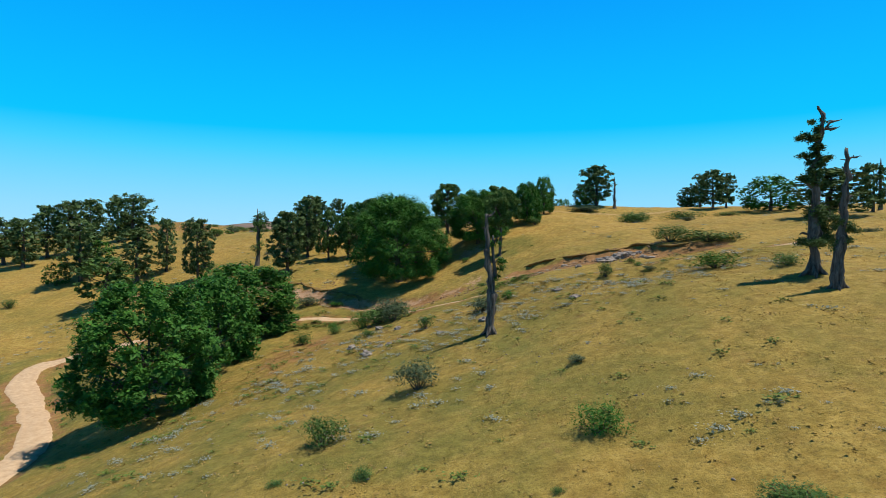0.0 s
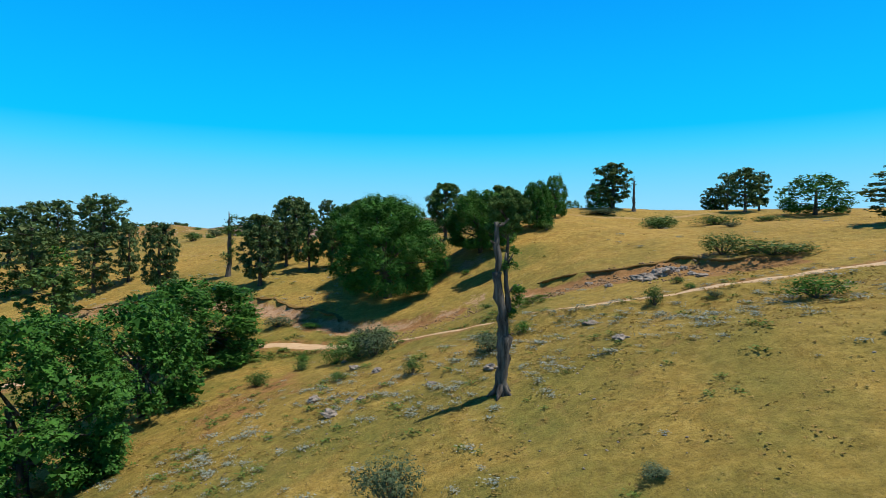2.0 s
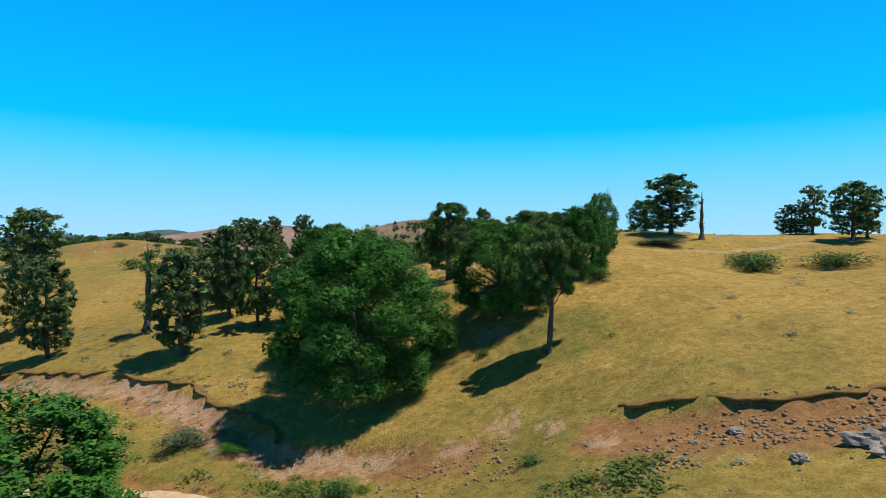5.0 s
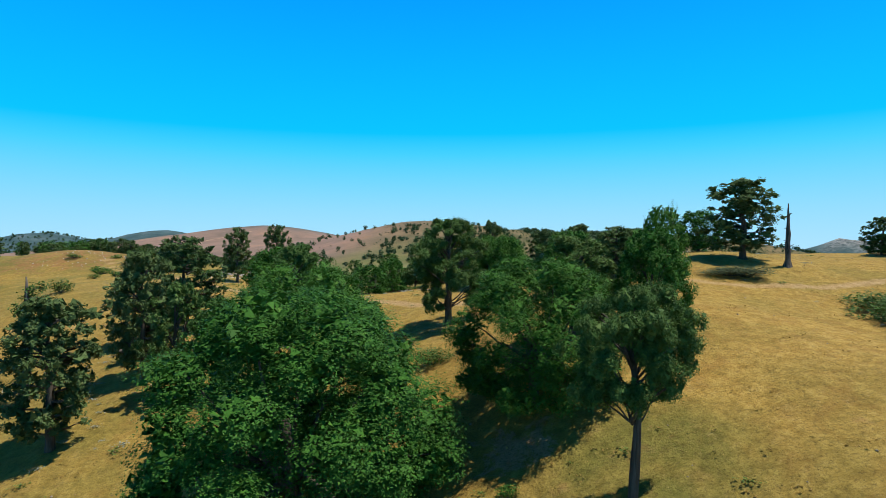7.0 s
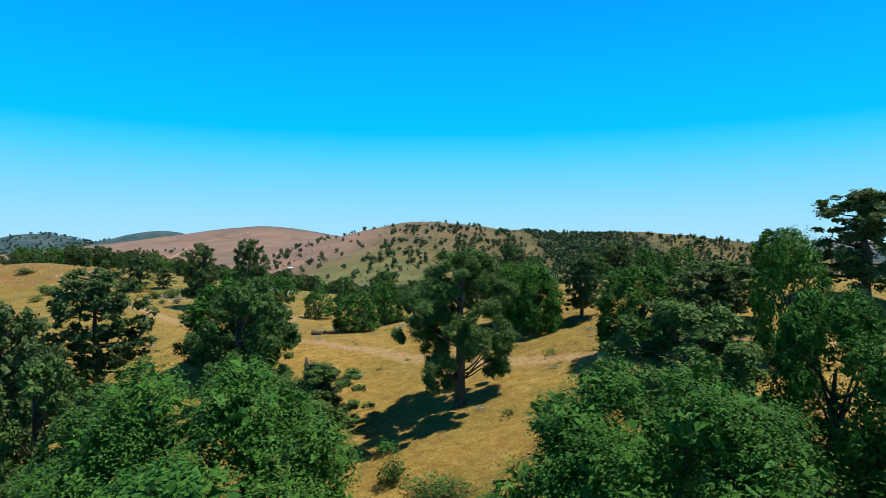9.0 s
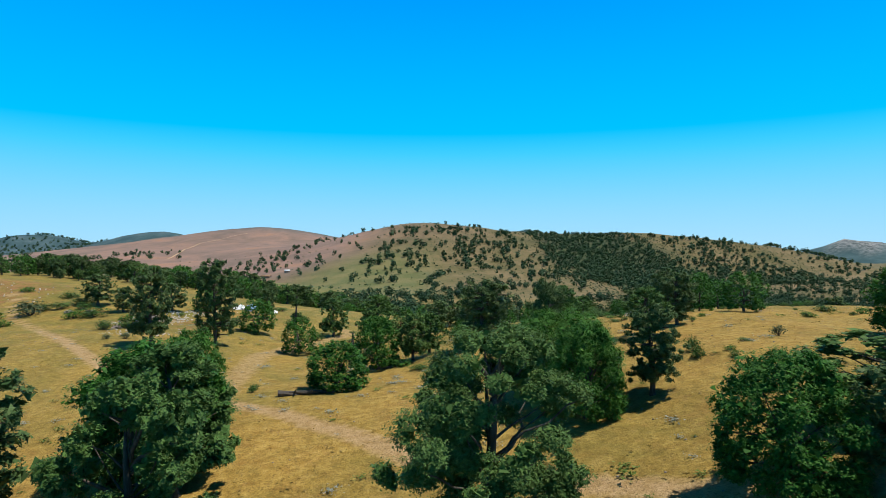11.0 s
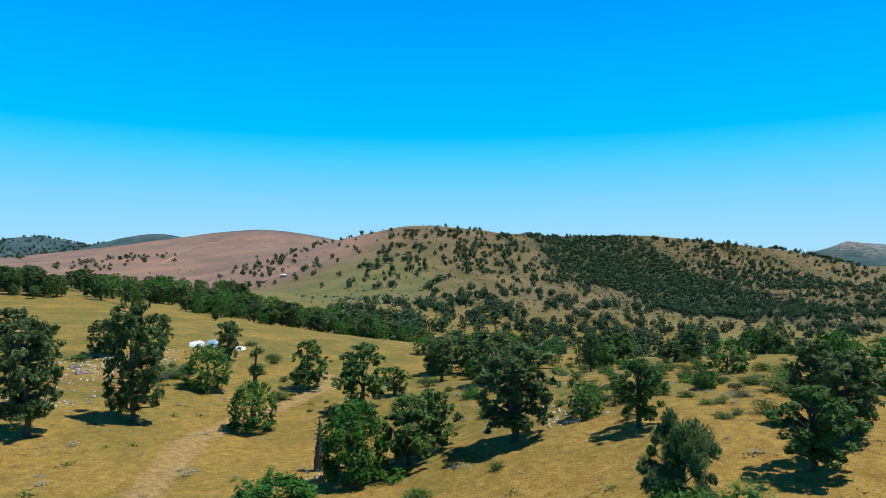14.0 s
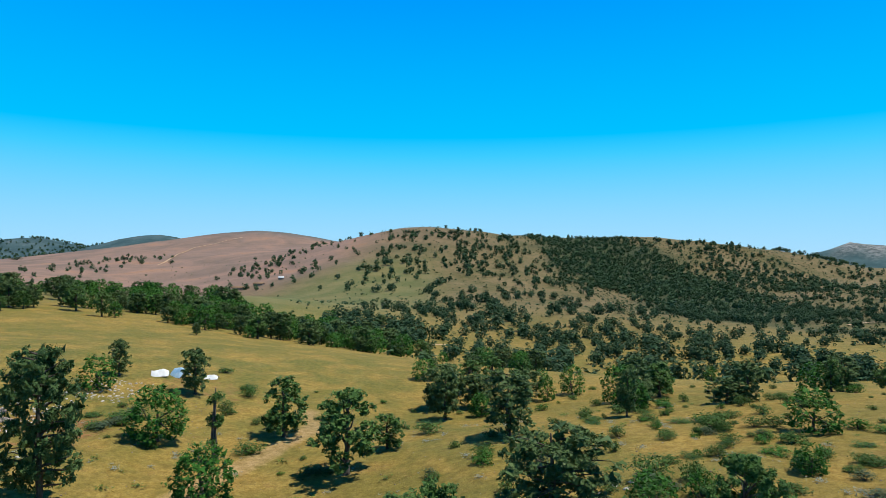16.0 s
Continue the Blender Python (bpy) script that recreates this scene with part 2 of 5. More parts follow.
ROAD_LINE = [(45.4, 65.4), (31.9, 63.9), (21.4, 66), (12.8, 68.7), (7.4, 72.3), (0.8, 77.7), (-6.1, 83.6), (-12.7, 88.2), (-20, 92.1), (-27.4, 94.3), (-38, 97.5), (-50, 97.5), (-60, 92), (-59, 84), (-51, 74), (-44, 64.5), (-40.2, 57.5), (-39.5, 50), (-43, 40), (-52, 28)]
BANK_LINE = [
    (10, 88.2), (13.7, 84.9), (18.4, 83.1), (21.2, 81.9), (24.7, 81.7), (26.5, 79.3),
    (28.8, 76), (35.6, 74.5),
]
CUT_LINE = [
    (-71.9, 128), (-55.7, 123.9), (-37.4, 116.6), (-32.5, 114.4), (-28, 111.4), (-22.5, 106.9),
    (-18.1, 102.7), (-11.8, 97.2), (-4, 94.4), (4.4, 89),
]


def smooth(a, b, v):
    t = np.clip((v - a) / (b - a), 0, 1)
    return t * t * (3 - 2 * t)


def off_line(x, y, line):
    """For arrays x, y: how far they lie from a line (positive on its left as it runs), and how far along it, 0 to 1."""
    best, sign, along = np.full(x.shape, 1e9), np.ones(x.shape), np.zeros(x.shape)
    n = len(line) - 1
    for k, ((ax, ay), (bx, by)) in enumerate(zip(line, line[1:])):
        dx, dy = bx - ax, by - ay
        t = np.clip(((x - ax) * dx + (y - ay) * dy) / (dx * dx + dy * dy), 0, 1)
        px, py = x - ax - t * dx, y - ay - t * dy
        d = np.hypot(px, py)
        near = d < best
        best = np.where(near, d, best)
        sign = np.where(near, np.where(dx * py - dy * px > 0, 1.0, -1.0), sign)
        along = np.where(near, (k + t) / n, along)
    return best * sign, along


def ripple(x, y, size, seed):
    """Smooth unevenness of about one unit, from waves that cross each other."""
    r = np.random.RandomState(seed)
    z = 0.0
    for k in range(7):
        a, f, p = r.uniform(0, 6.283), r.uniform(0.7, 1.6) * 6.283 / size, r.uniform(0, 6.283)
        z = z + np.sin((x * np.cos(a) + y * np.sin(a)) * f + p + 1.3 * np.sin((x * np.sin(a) - y * np.cos(a)) * f * 0.53 + p))
    return z / 4.0


def bank_wander(x, y):
    return 0.35 * ripple(x, y, 4.5, 8) + 0.9 * ripple(x, y, 9.0, 9)


def raw_land(x, y):
    """The height of the ground at x, y (arrays), before the road was cut."""
    x, y = np.asarray(x, float), np.asarray(y, float)
    x, y = np.broadcast_arrays(x, y)
    z = np.zeros(x.shape)
    for swells, r in ((SMALL_SWELLS, 13.0), (NEAR_SWELLS, 30.0), (MIDDLE_SWELLS, 85.0), (FAR_SWELLS, 240.0), (HILLTOPS, 120.0)):
        for a, b, up in swells:
            z += up * np.exp(-((x - a) ** 2 + (y - b) ** 2) / (2 * r * r))
    r = np.hypot(x - 1830, y - 2772)
    z = z - 110 * np.exp(-((r / 500) ** 2)) + 113 * np.exp(-r / 260)
    near = smooth(420, 300, y)
    z = z + near * (0.16 * ripple(x, y, 14.0, 3) + 0.07 * ripple(x, y, 5.0, 4))
    z = z + smooth(500, 1100, y) * (2.0 * ripple(x, y, 330.0, 5) + 1.6 * ripple(x, y, 140.0, 6))
    for line, way, high, fade in ((BANK_LINE, 1, 0.55, 3.5), (CUT_LINE, 1, 0.65, 4.0)):
        d, along = off_line(x, y, line)
        d = d * way + bank_wander(x, y)
        ends = smooth(0, 0.12, along) * smooth(1.0, 0.88, along)
        z = z + high * ends * np.tanh(d / (0.7 if line is BANK_LINE else 1.1)) * np.exp(-np.abs(d) / fade)
    return z


def land(x, y):
    """The height of the ground at x, y (arrays), with a level bed where the road runs."""
    x, y = np.broadcast_arrays(np.asarray(x, float), np.asarray(y, float))
    z = np.array(raw_land(x, y))
    beside = (np.abs(x) < 80) & (y < 115)
    if np.any(beside):
        px, py = x[beside], y[beside]
        d, _ = off_line(px, py, ROAD_LINE)
        e = 0.25
        gx, gy = np.abs(off_line(px + e, py, ROAD_LINE)[0]) - np.abs(d), np.abs(off_line(px, py + e, ROAD_LINE)[0]) - np.abs(d)
        size = np.hypot(gx, gy) + 1e-9
        level = raw_land(px - gx / size * np.abs(d), py - gy / size * np.abs(d))
        k = smooth(4.2, 1.5, np.abs(d))
        verge = 0.5 * np.exp(-((d - 3.3) / 1.2) ** 2) * smooth(2, 7, px)
        z[beside] = z[beside] * (1 - k) + level * k + verge
    return z


def at_ground(x, y, sink=0.0):
    return float(land(np.array([x]), np.array([y]))[0]) - sink


def quick_mesh(name, verts, faces, material):
    """A mesh from an array of corners and an array of faces that all have as many corners."""
    me = bpy.data.meshes.new(name)
    verts, faces = np.asarray(verts, np.float32), np.asarray(faces, np.int32)
    me.vertices.add(len(verts))
    me.vertices.foreach_set("co", verts.ravel())
    me.loops.add(faces.size)
    me.loops.foreach_set("vertex_index", faces.ravel())
    me.polygons.add(len(faces))
    me.polygons.foreach_set("loop_start", np.arange(0, faces.size, faces.shape[1], dtype=np.int32))
    me.update(calc_edges=True)
    me.materials.append(material)
    return me


def mesh_object(name, verts, faces, material, parent=None, label="", shade=False):
    me = quick_mesh(name, verts, faces, material)
    if shade:
        me.shade_smooth()
    ob = new(name, me)
    ob.parent = parent
    if label:
        ob["label"] = label
    return ob


def steps(lo, hi, fine_lo, fine_hi, fine, growth):
    """Places along an axis: even steps in the middle, growing ones outside."""
    mid = list(np.arange(fine_lo, fine_hi + 1e-6, fine))
    up, d = [fine_hi], fine
    while up[-1] < hi:
        d *= growth
        up.append(up[-1] + d)
    down, d = [fine_lo], fine
    while down[-1] > lo:
        d *= growth
        down.append(down[-1] - d)
    return np.array(down[:0:-1] + mid + up[1:])


def build_ground():
    xs = steps(-3600, 3600, -50, 50, 0.75, 1.055)
    ys = steps(-400, 4700, 20, 180, 0.75, 1.035)
    X, Y = np.meshgrid(xs, ys)
    Z = land(X, Y)
    nx, ny = len(xs), len(ys)
    verts = np.stack([X.ravel(), Y.ravel(), Z.ravel()], -1)
    i = (np.arange(ny - 1)[:, None] * nx + np.arange(nx - 1)).ravel()
    faces = np.stack([i, i + 1, i + nx + 1, i + nx], -1)
    ob = mesh_object("ground", verts, faces, GROUND, shade=True)
    x, y = X.ravel(), Y.ravel()
    bank, s = off_line(x, y, BANK_LINE)
    cut, s2 = off_line(x, y, CUT_LINE)
    wide = np.abs(off_line(x, y, ROAD_LINE)[0])
    rough = ripple(x, y, 9.0, 21)
    bare = 0.85 * smooth(-8.0, -2.0, bank + rough) * smooth(0.9, -0.1, bank) * (s > 0.01) * (s < 0.99)
    bare = np.maximum(bare, 0.6 * smooth(-5.5, -2.0, cut + rough) * smooth(1.5, 0.2, cut) * (s2 > 0.01) * (s2 < 0.99))
    bare = np.maximum(bare, 0.55 * smooth(5, 2, wide))
    bare = np.maximum(bare, 0.30 * smooth(28, 8, np.hypot(x - 6, (y - 63) * 1.6)))
    bare = np.maximum(bare, 0.5 * smooth(9, 3, np.hypot(x + 17, (y - 70) * 0.6)))
    bare = np.maximum(bare, 0.45 * smooth(14, 5, np.hypot(x + 48, y - 218)))
    bare = np.maximum(bare, 0.40 * smooth(16, 5, np.hypot(x + 40, y - 243)))
    bare = np.maximum(bare, 0.50 * smooth(34, 12, np.hypot(x + 105, y - 246)))
    bare = np.maximum(bare, 0.30 * smooth(9, 3, np.hypot(x - 3, y - 96)))
    clay = np.zeros(len(x))
    for cx, cy, rx, ry in CLAY:
        clay = np.maximum(clay, 0.62 * smooth(1.9, 0.0, np.hypot((x - cx) / rx, (y - cy) / ry) + 0.25 * rough))
    clay = np.maximum(clay, 0.66 * smooth(-5.0, -1.5, cut + 0.6 * rough) * smooth(0.8, -0.3, cut) * (s2 > 0.01) * (s2 < 0.90))
    track = np.zeros(len(x))
    for line, half, much in TRACKS:
        d = np.abs(off_line(x, y, line)[0])
        track = np.maximum(track, much * smooth(half * 1.5, half * 0.4, d))
    lush = 0.22 + 0.30 * ripple(x, y, 60.0, 22) + 0.55 * smooth(-12, -45, x) * smooth(110, 60, y)
    lush = lush + 0.5 * smooth(12, 3, np.hypot(x + 2, (y - 54) * 0.8)) + 0.9 * smooth(9, 4, wide) * smooth(2.0, 4.0, wide) * (x < 6)
    lush = lush + 0.7 * smooth(7, 3, np.hypot(x - 11.5, y - 103)) + 0.6 * smooth(215, 260, y) * smooth(10, -10, x) * smooth(330, 290, y) + 0.5 * smooth(60, 20, np.hypot(x + 20, y - 62))
    lush = lush + 0.12 * smooth(78, 55, y) - 0.25 * smooth(5, 25, x) * smooth(85, 95, y) * smooth(230, 200, y) + 0.25 * smooth(300, 420, y) + 0.5 * smooth(165, 200, y)
    hazy_heath = smooth(980, 1300, y - 0.25 * x) * smooth(-60, -300, x) + 0.40 * smooth(1150, 1500, y) * smooth(220, -120, x)
    sward = 0.9 * smooth(420, 900, y)
    # where the ground colour carries the blue of distance haze
    hazy_hills = 0.95 * smooth(2080, 2350, y)
    thicket = np.zeros(len(x))
    for cx, cy, rx, ry in THICKETS:
        thicket = np.maximum(thicket, 0.85 * smooth(1.25, 0.7, np.hypot((x - cx) / rx, (y - cy) / ry) + 0.25 * ripple(x, y, 160.0, 51)))
    stony = 0.9 * smooth(150, 70, np.hypot(x - 1850, (y - 2760) * 0.7) + 30 * ripple(x, y, 100.0, 61))
    vale = 0.9 * smooth(1.3, 0.6, np.hypot((x + 150 - 0.10 * (y - 700)) / 130, (y - 800) / 420)) * smooth(300, 420, y)
    for name, v in (("clay", clay), ("vale", vale), ("stony", stony), ("thicket", thicket), ("hazy_hills", hazy_hills), ("distance_sward", sward), ("lush", lush), ("hazy_heath", hazy_heath), ("bare", bare), ("track", track)):
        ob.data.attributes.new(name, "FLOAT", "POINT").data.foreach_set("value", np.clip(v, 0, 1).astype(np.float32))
    tagged(ob, "dry golden hillside grassland with bare earth patches", "ground", kind="structure")


CLAY = [(-4.5, 92.8, 4.0, 1.6), (0.5, 91, 3, 1.5), (4.6, 91.5, 1.4, 3.2), (7.6, 88.6, 1.2, 2.6), (4.6, 108, 2.6, 2.2), (10, 84, 1.2, 2.0), (-64, 127, 14, 2.0), (5, 107.5, 3, 2)]  # x, y, half width, half depth of pale eroded earth
THICKETS = [(364, 1399, 156, 376), (387, 1132, 122, 412)]  # x, y, half width, half depth of scrub on the far hill
TRACKS = [
    ([(19, 136), (26, 133.4), (33.5, 132.8), (43.5, 134.4), (56, 138)], 1.0, 0.7),
    ([(-95, 243), (-79, 219.8), (-66.7, 207.5), (-50.6, 190.1), (-37.5, 176.5), (-28, 168)], 1.1, 0.85),
    ([(-26, 166), (-20.7, 165.1), (-15.4, 162.0), (-9, 156.5), (-2.7, 150), (5.8, 143.1), (12, 139), (19, 136)], 1.3, 0.75),
    ([(-22.4, 166.0), (-24.5, 180), (-27.5, 197.7), (-24.2, 212.0), (-21.6, 219.1), (-19.0, 231.5), (-22.0, 239.9)], 2.0, 0.58),
    ([(-68.4, 157.6), (-53.8, 153.7), (-40, 152)], 0.6, 0.5),
]
build_ground()


# ---- trees ----
def tube(path, radii, sides=7, seed=0):
    """A tapered, slightly knobbly tube along a path: vertices and faces."""
    r = np.random.RandomState(seed)
    path = np.asarray(path, float)
    n = len(path)
    ways = np.gradient(path, axis=0)
    ways /= np.linalg.norm(ways, axis=1)[:, None] + 1e-9
    side = np.cross(ways, [0.31, 0.95, 0.05])
    side /= np.linalg.norm(side, axis=1)[:, None] + 1e-9
    up = np.cross(ways, side)
    a = np.linspace(0, 2 * np.pi, sides, endpoint=False)
    k = np.asarray(radii)[:, None] * (1 + 0.16 * r.randn(n, sides))
    v = path[:, None] + side[:, None] * (np.cos(a) * k)[..., None] + up[:, None] * (np.sin(a) * k)[..., None]
    f = [(i * sides + j, i * sides + (j + 1) % sides, (i + 1) * sides + (j + 1) % sides, (i + 1) * sides + j) for i in range(n - 1) for j in range(sides)]
    f.append(tuple(range((n - 1) * sides, n * sides)))
    return v.reshape(-1, 3), f


def join(pieces):
    verts, faces, n = [], [], 0
    for v, f in pieces:
        verts.append(np.asarray(v))
        faces += [tuple(i + n for i in q) for q in f]
        n += len(v)
    return np.concatenate(verts), faces


def bent(a, b, r, bow=0.12, n=6):
    """A wandering path from a to b."""
    a, b = np.asarray(a, float), np.asarray(b, float)
    t = np.linspace(0, 1, n)[:, None]
    d = np.linalg.norm(b - a)
    w = np.cumsum(r.randn(n, 3), axis=0) * bow * d / n
    return a + (b - a) * t + (w - w[:1]) * (1 - t * 0.3)


def leaves(r, centres, spread, size, each, flat=0.0, out=None):
    """Leaf sprays: small pointed blades thrown round each centre."""
    c = np.repeat(centres, each, axis=0)
    s = np.repeat(np.broadcast_to(spread, (len(centres), 3)), each, axis=0)
    p = c + r.randn(len(c), 3) * s
    n = r.randn(len(c), 3)
    n[:, 2] = np.abs(n[:, 2]) * (1 + 3 * flat) + 0.5
    if out is not None:
        n += np.repeat(out, each, axis=0) * 2.6
    n /= np.linalg.norm(n, axis=1)[:, None]
    u = np.cross(n, r.randn(len(c), 3))
    u /= np.linalg.norm(u, axis=1)[:, None] + 1e-9
    w = np.cross(n, u)
    k = size * r.uniform(0.6, 1.4, (len(c), 1))
    q = np.stack([p - u * k, p + u * k * 0.9 - n * k * 0.15, p + w * k * r.uniform(0.7, 1.3, (len(c), 1)) - n * k * 0.1], 1)
    i = np.arange(len(c))[:, None] * 3 + np.arange(3)
    return q.reshape(-1, 3), i


def both(a, b):
    return np.concatenate([a[0], b[0]]), np.concatenate([a[1], np.asarray(b[1]) + len(a[0])])


def in_ball(r, n, low=0.0):
    d = r.randn(n, 3)
    d /= np.linalg.norm(d, axis=1)[:, None]
    return d, d * (r.uniform(low, 1, (n, 1)) ** (1 / 3))


def lobed_crown(r, lobes, tips, each, size, bottom=0.0, lean=(0, 0, 0.45)):
    """Leaf sprays over the outer skin of many lobes (centre, radius, flatness), each skin broken into small tufts, with darker leaves inside."""
    lean = np.asarray(lean)
    weight = np.array([rad * rad * (0.4 + 0.6 * flat) for c, rad, flat in lobes])
    cs, outs = [], []
    for (c, rad, flat), share in zip(lobes, weight / weight.sum()):
        away = (c - lean) / (np.linalg.norm(c - lean) + 0.05)
        count = max(4, int(share * tips * 1.05))
        tufts = in_ball(r, 26, 0.99)[0]
        tufts = tufts[tufts @ away + 0.35 * tufts[:, 2] > -0.55]
        if not len(tufts):
            continue
        d = tufts[r.randint(0, len(tufts), count)] + r.randn(count, 3) * 0.30
        d /= np.linalg.norm(d, axis=1)[:, None]
        deep = r.uniform(0.55, 1.0, (count, 1)) ** 0.5 * r.uniform(0.9, 1.22, (count, 1))
        cs.append(c + d * rad * deep * [1, 1, flat])
        outs.append(d * 0.62 + away * 0.2 + [0, 0, 0.32])
    cs, outs = np.concatenate(cs), np.concatenate(outs)
    keep = cs[:, 2] > bottom
    cs, outs = cs[keep], outs[keep]
    fill = (11000 if tips > 9000 else 7000 if tips > 3500 else 2600 if tips > 1500 else 800 if tips > 500 else 240) // len(lobes) + 1
    inner = np.concatenate([c + in_ball(r, fill, 0.0)[1] * rad * 0.78 * [1, 1, flat] for c, rad, flat in lobes])
    inner = inner[inner[:, 2] > bottom]
    core = leaves(r, inner, 0.006, 0.020 if tips > 9000 else 0.027 if tips > 3500 else 0.036 if tips > 1500 else 0.048 if tips > 500 else 0.06, 1, 0.1)
    return both(core, leaves(r, cs, 0.0085, size, each, 0.1, outs))


def broadleaf_meshes(seed, tips, each, size, bottom=0.03, width=1.0):
    """A tree one metre high: trunk with limbs, and a dense domed crown of many uneven lobes, down close to the ground."""
    r = np.random.RandomState(seed)
    lobes = []
    for k in range(46):
        a = k * 2.4 + r.uniform(-0.4, 0.4)
        z = 0.10 + 0.80 * ((k + 0.5) / 46) ** 0.92
        reach = width * 0.43 * math.sqrt(max(0.02, 1 - ((z - 0.36) / 0.56) ** 2)) * r.uniform(0.84, 1.06)
        lobes.append((np.array([math.cos(a) * reach, math.sin(a) * reach, z]), r.uniform(0.085, 0.145), 0.85))
    for k in range(10):
        a = k * 0.63 + r.uniform(-0.2, 0.2)
        reach = width * r.uniform(0.28, 0.38)
        lobes.append((np.array([math.cos(a) * reach, math.sin(a) * reach, r.uniform(0.12, 0.20)]), r.uniform(0.09, 0.13), 0.8))
    lobes += [(np.array([0, 0, 0.42]), 0.30, 1.0), (np.array([0.04, 0, 0.68]), 0.20, 1.0)]
    crown = lobed_crown(r, lobes, tips, each, size, bottom, (0, 0, 0.36))
    wood = [tube([(0, 0, -0.05), (0, 0, 0.02), *bent((0, 0, 0.04), (0.03, 0.02, 0.5), r)], [0.045, 0.036, 0.030, 0.028, 0.025, 0.022, 0.018, 0.012], 9, seed)]
    for c, rad, flat in lobes[::4] if tips > 2000 else lobes[::12]:
        wood.append(tube(bent((0, 0, r.uniform(0.10, 0.40)), c, r), np.linspace(0.014, 0.003, 6), 5, seed))
    return join(wood), crown


def clump_spots(r, count, reach, low, high, gap, seed, layers=0):
    """Places for leaf clumps inside a crown whose half width at height z is reach(z): more of them outside than within, with gaps; layers: gathered on so many levels."""
    out = []
    while len(out) < count:
        z = r.uniform(low, high)
        if layers:
            step = (high - low) / layers
            z = low + (round((z - low) / step) + 0.22 * r.randn()) * step
        a = r.uniform(0, 6.2832)
        k = r.uniform(0.10, 1.0) ** 0.6
        d = reach(z) * k * (1 + 0.20 * math.sin(2 * a + seed) + 0.14 * math.sin(5 * a + 11 * z + seed))
        q = np.array([math.cos(a) * d, math.sin(a) * d, z + (0.05 * k if layers else 0)])
        if noise.noise(Vector(q * 4.5) + Vector((seed * 1.7, 0, 0))) > gap:
            out.append(q)
    return out


def open_tree_meshes(seed, tips, each, size, trunk=0.16, width=1.0):
    """An old open-crowned tree one metre high: a stout trunk, forked limbs, and uneven leaf clumps with gaps between them."""
    r = np.random.RandomState(seed)
    wood = [tube([(0, 0, -0.05), (0, 0, 0.01), *bent((0, 0, 0.03), (0.02, -0.02, 0.74), r, 0.16)], [0.066, 0.044, 0.036, 0.032, 0.028, 0.023, 0.016, 0.007], 9, seed)]
    mid = trunk + (0.96 - trunk) * 0.42
    spots = clump_spots(r, 150, lambda z: width * 0.43 * math.sqrt(max(0.05, 1 - ((z - mid) / ((0.97 - mid) if z > mid else (mid - trunk) * 1.35)) ** 2)), trunk, 0.94, -0.14, seed)
    lobes = [(q, r.uniform(0.036, 0.072), r.uniform(0.55, 0.9)) for q in spots]
    for k, q in enumerate(spots[:40 if tips > 2000 else 12]):
        foot = np.array([0, 0, max(trunk * 0.8, q[2] - r.uniform(0.08, 0.28))])
        wood.append(tube(bent(foot, q, r, 0.22), np.linspace(0.014 if k < 12 else 0.007, 0.002, 6), 5, seed + k))
    return join(wood), lobed_crown(r, lobes, tips, each, size, trunk * 0.6)


def cedar_meshes(seed, tips, each, size, width=1.0, bottom=0.11):
    """A dark old evergreen one metre high: flat uneven plates of needles on level limbs, broad above the foot and blunt at the top."""
    r = np.random.RandomState(seed)
    wood = [tube([(0, 0, -0.05), (0, 0, 0.01), *bent((0, 0, 0.03), (0.03 * r.randn(), 0.02, 0.95), r, 0.10, 8)], [0.060, 0.044, 0.036, 0.033, 0.029, 0.025, 0.020, 0.015, 0.010, 0.005], 8, seed)]
    crest = r.uniform(0.42, 0.68)

    def reach(z):
        f = (z - bottom) / (0.95 - bottom)
        return width * 0.38 * (0.80 + 0.20 * f / crest if f < crest else math.sqrt(max(0.05, 1 - ((f - crest) / (1.05 - crest)) ** 2)))

    spots = clump_spots(r, 210, reach, bottom, 0.93, -0.24, seed, 11)
    lobes = [(q, r.uniform(0.040, 0.078) * (0.6 + 0.4 * width), r.uniform(0.35, 0.60)) for q in spots]
    for k, q in enumerate(spots[:60 if tips > 2000 else 20 if tips > 500 else 8]):
        wood.append(tube(bent((0, 0, q[2] - 0.04), q, r, 0.16, 5), np.linspace(0.010, 0.002, 5), 4, seed + k))
    lobes += [(np.array([0.02 * r.randn(), 0.02 * r.randn(), z]), 0.045, 0.8) for z in (0.88, 0.94)]
    return join(wood), lobed_crown(r, lobes, tips, each, size * 0.92, bottom * 0.6)


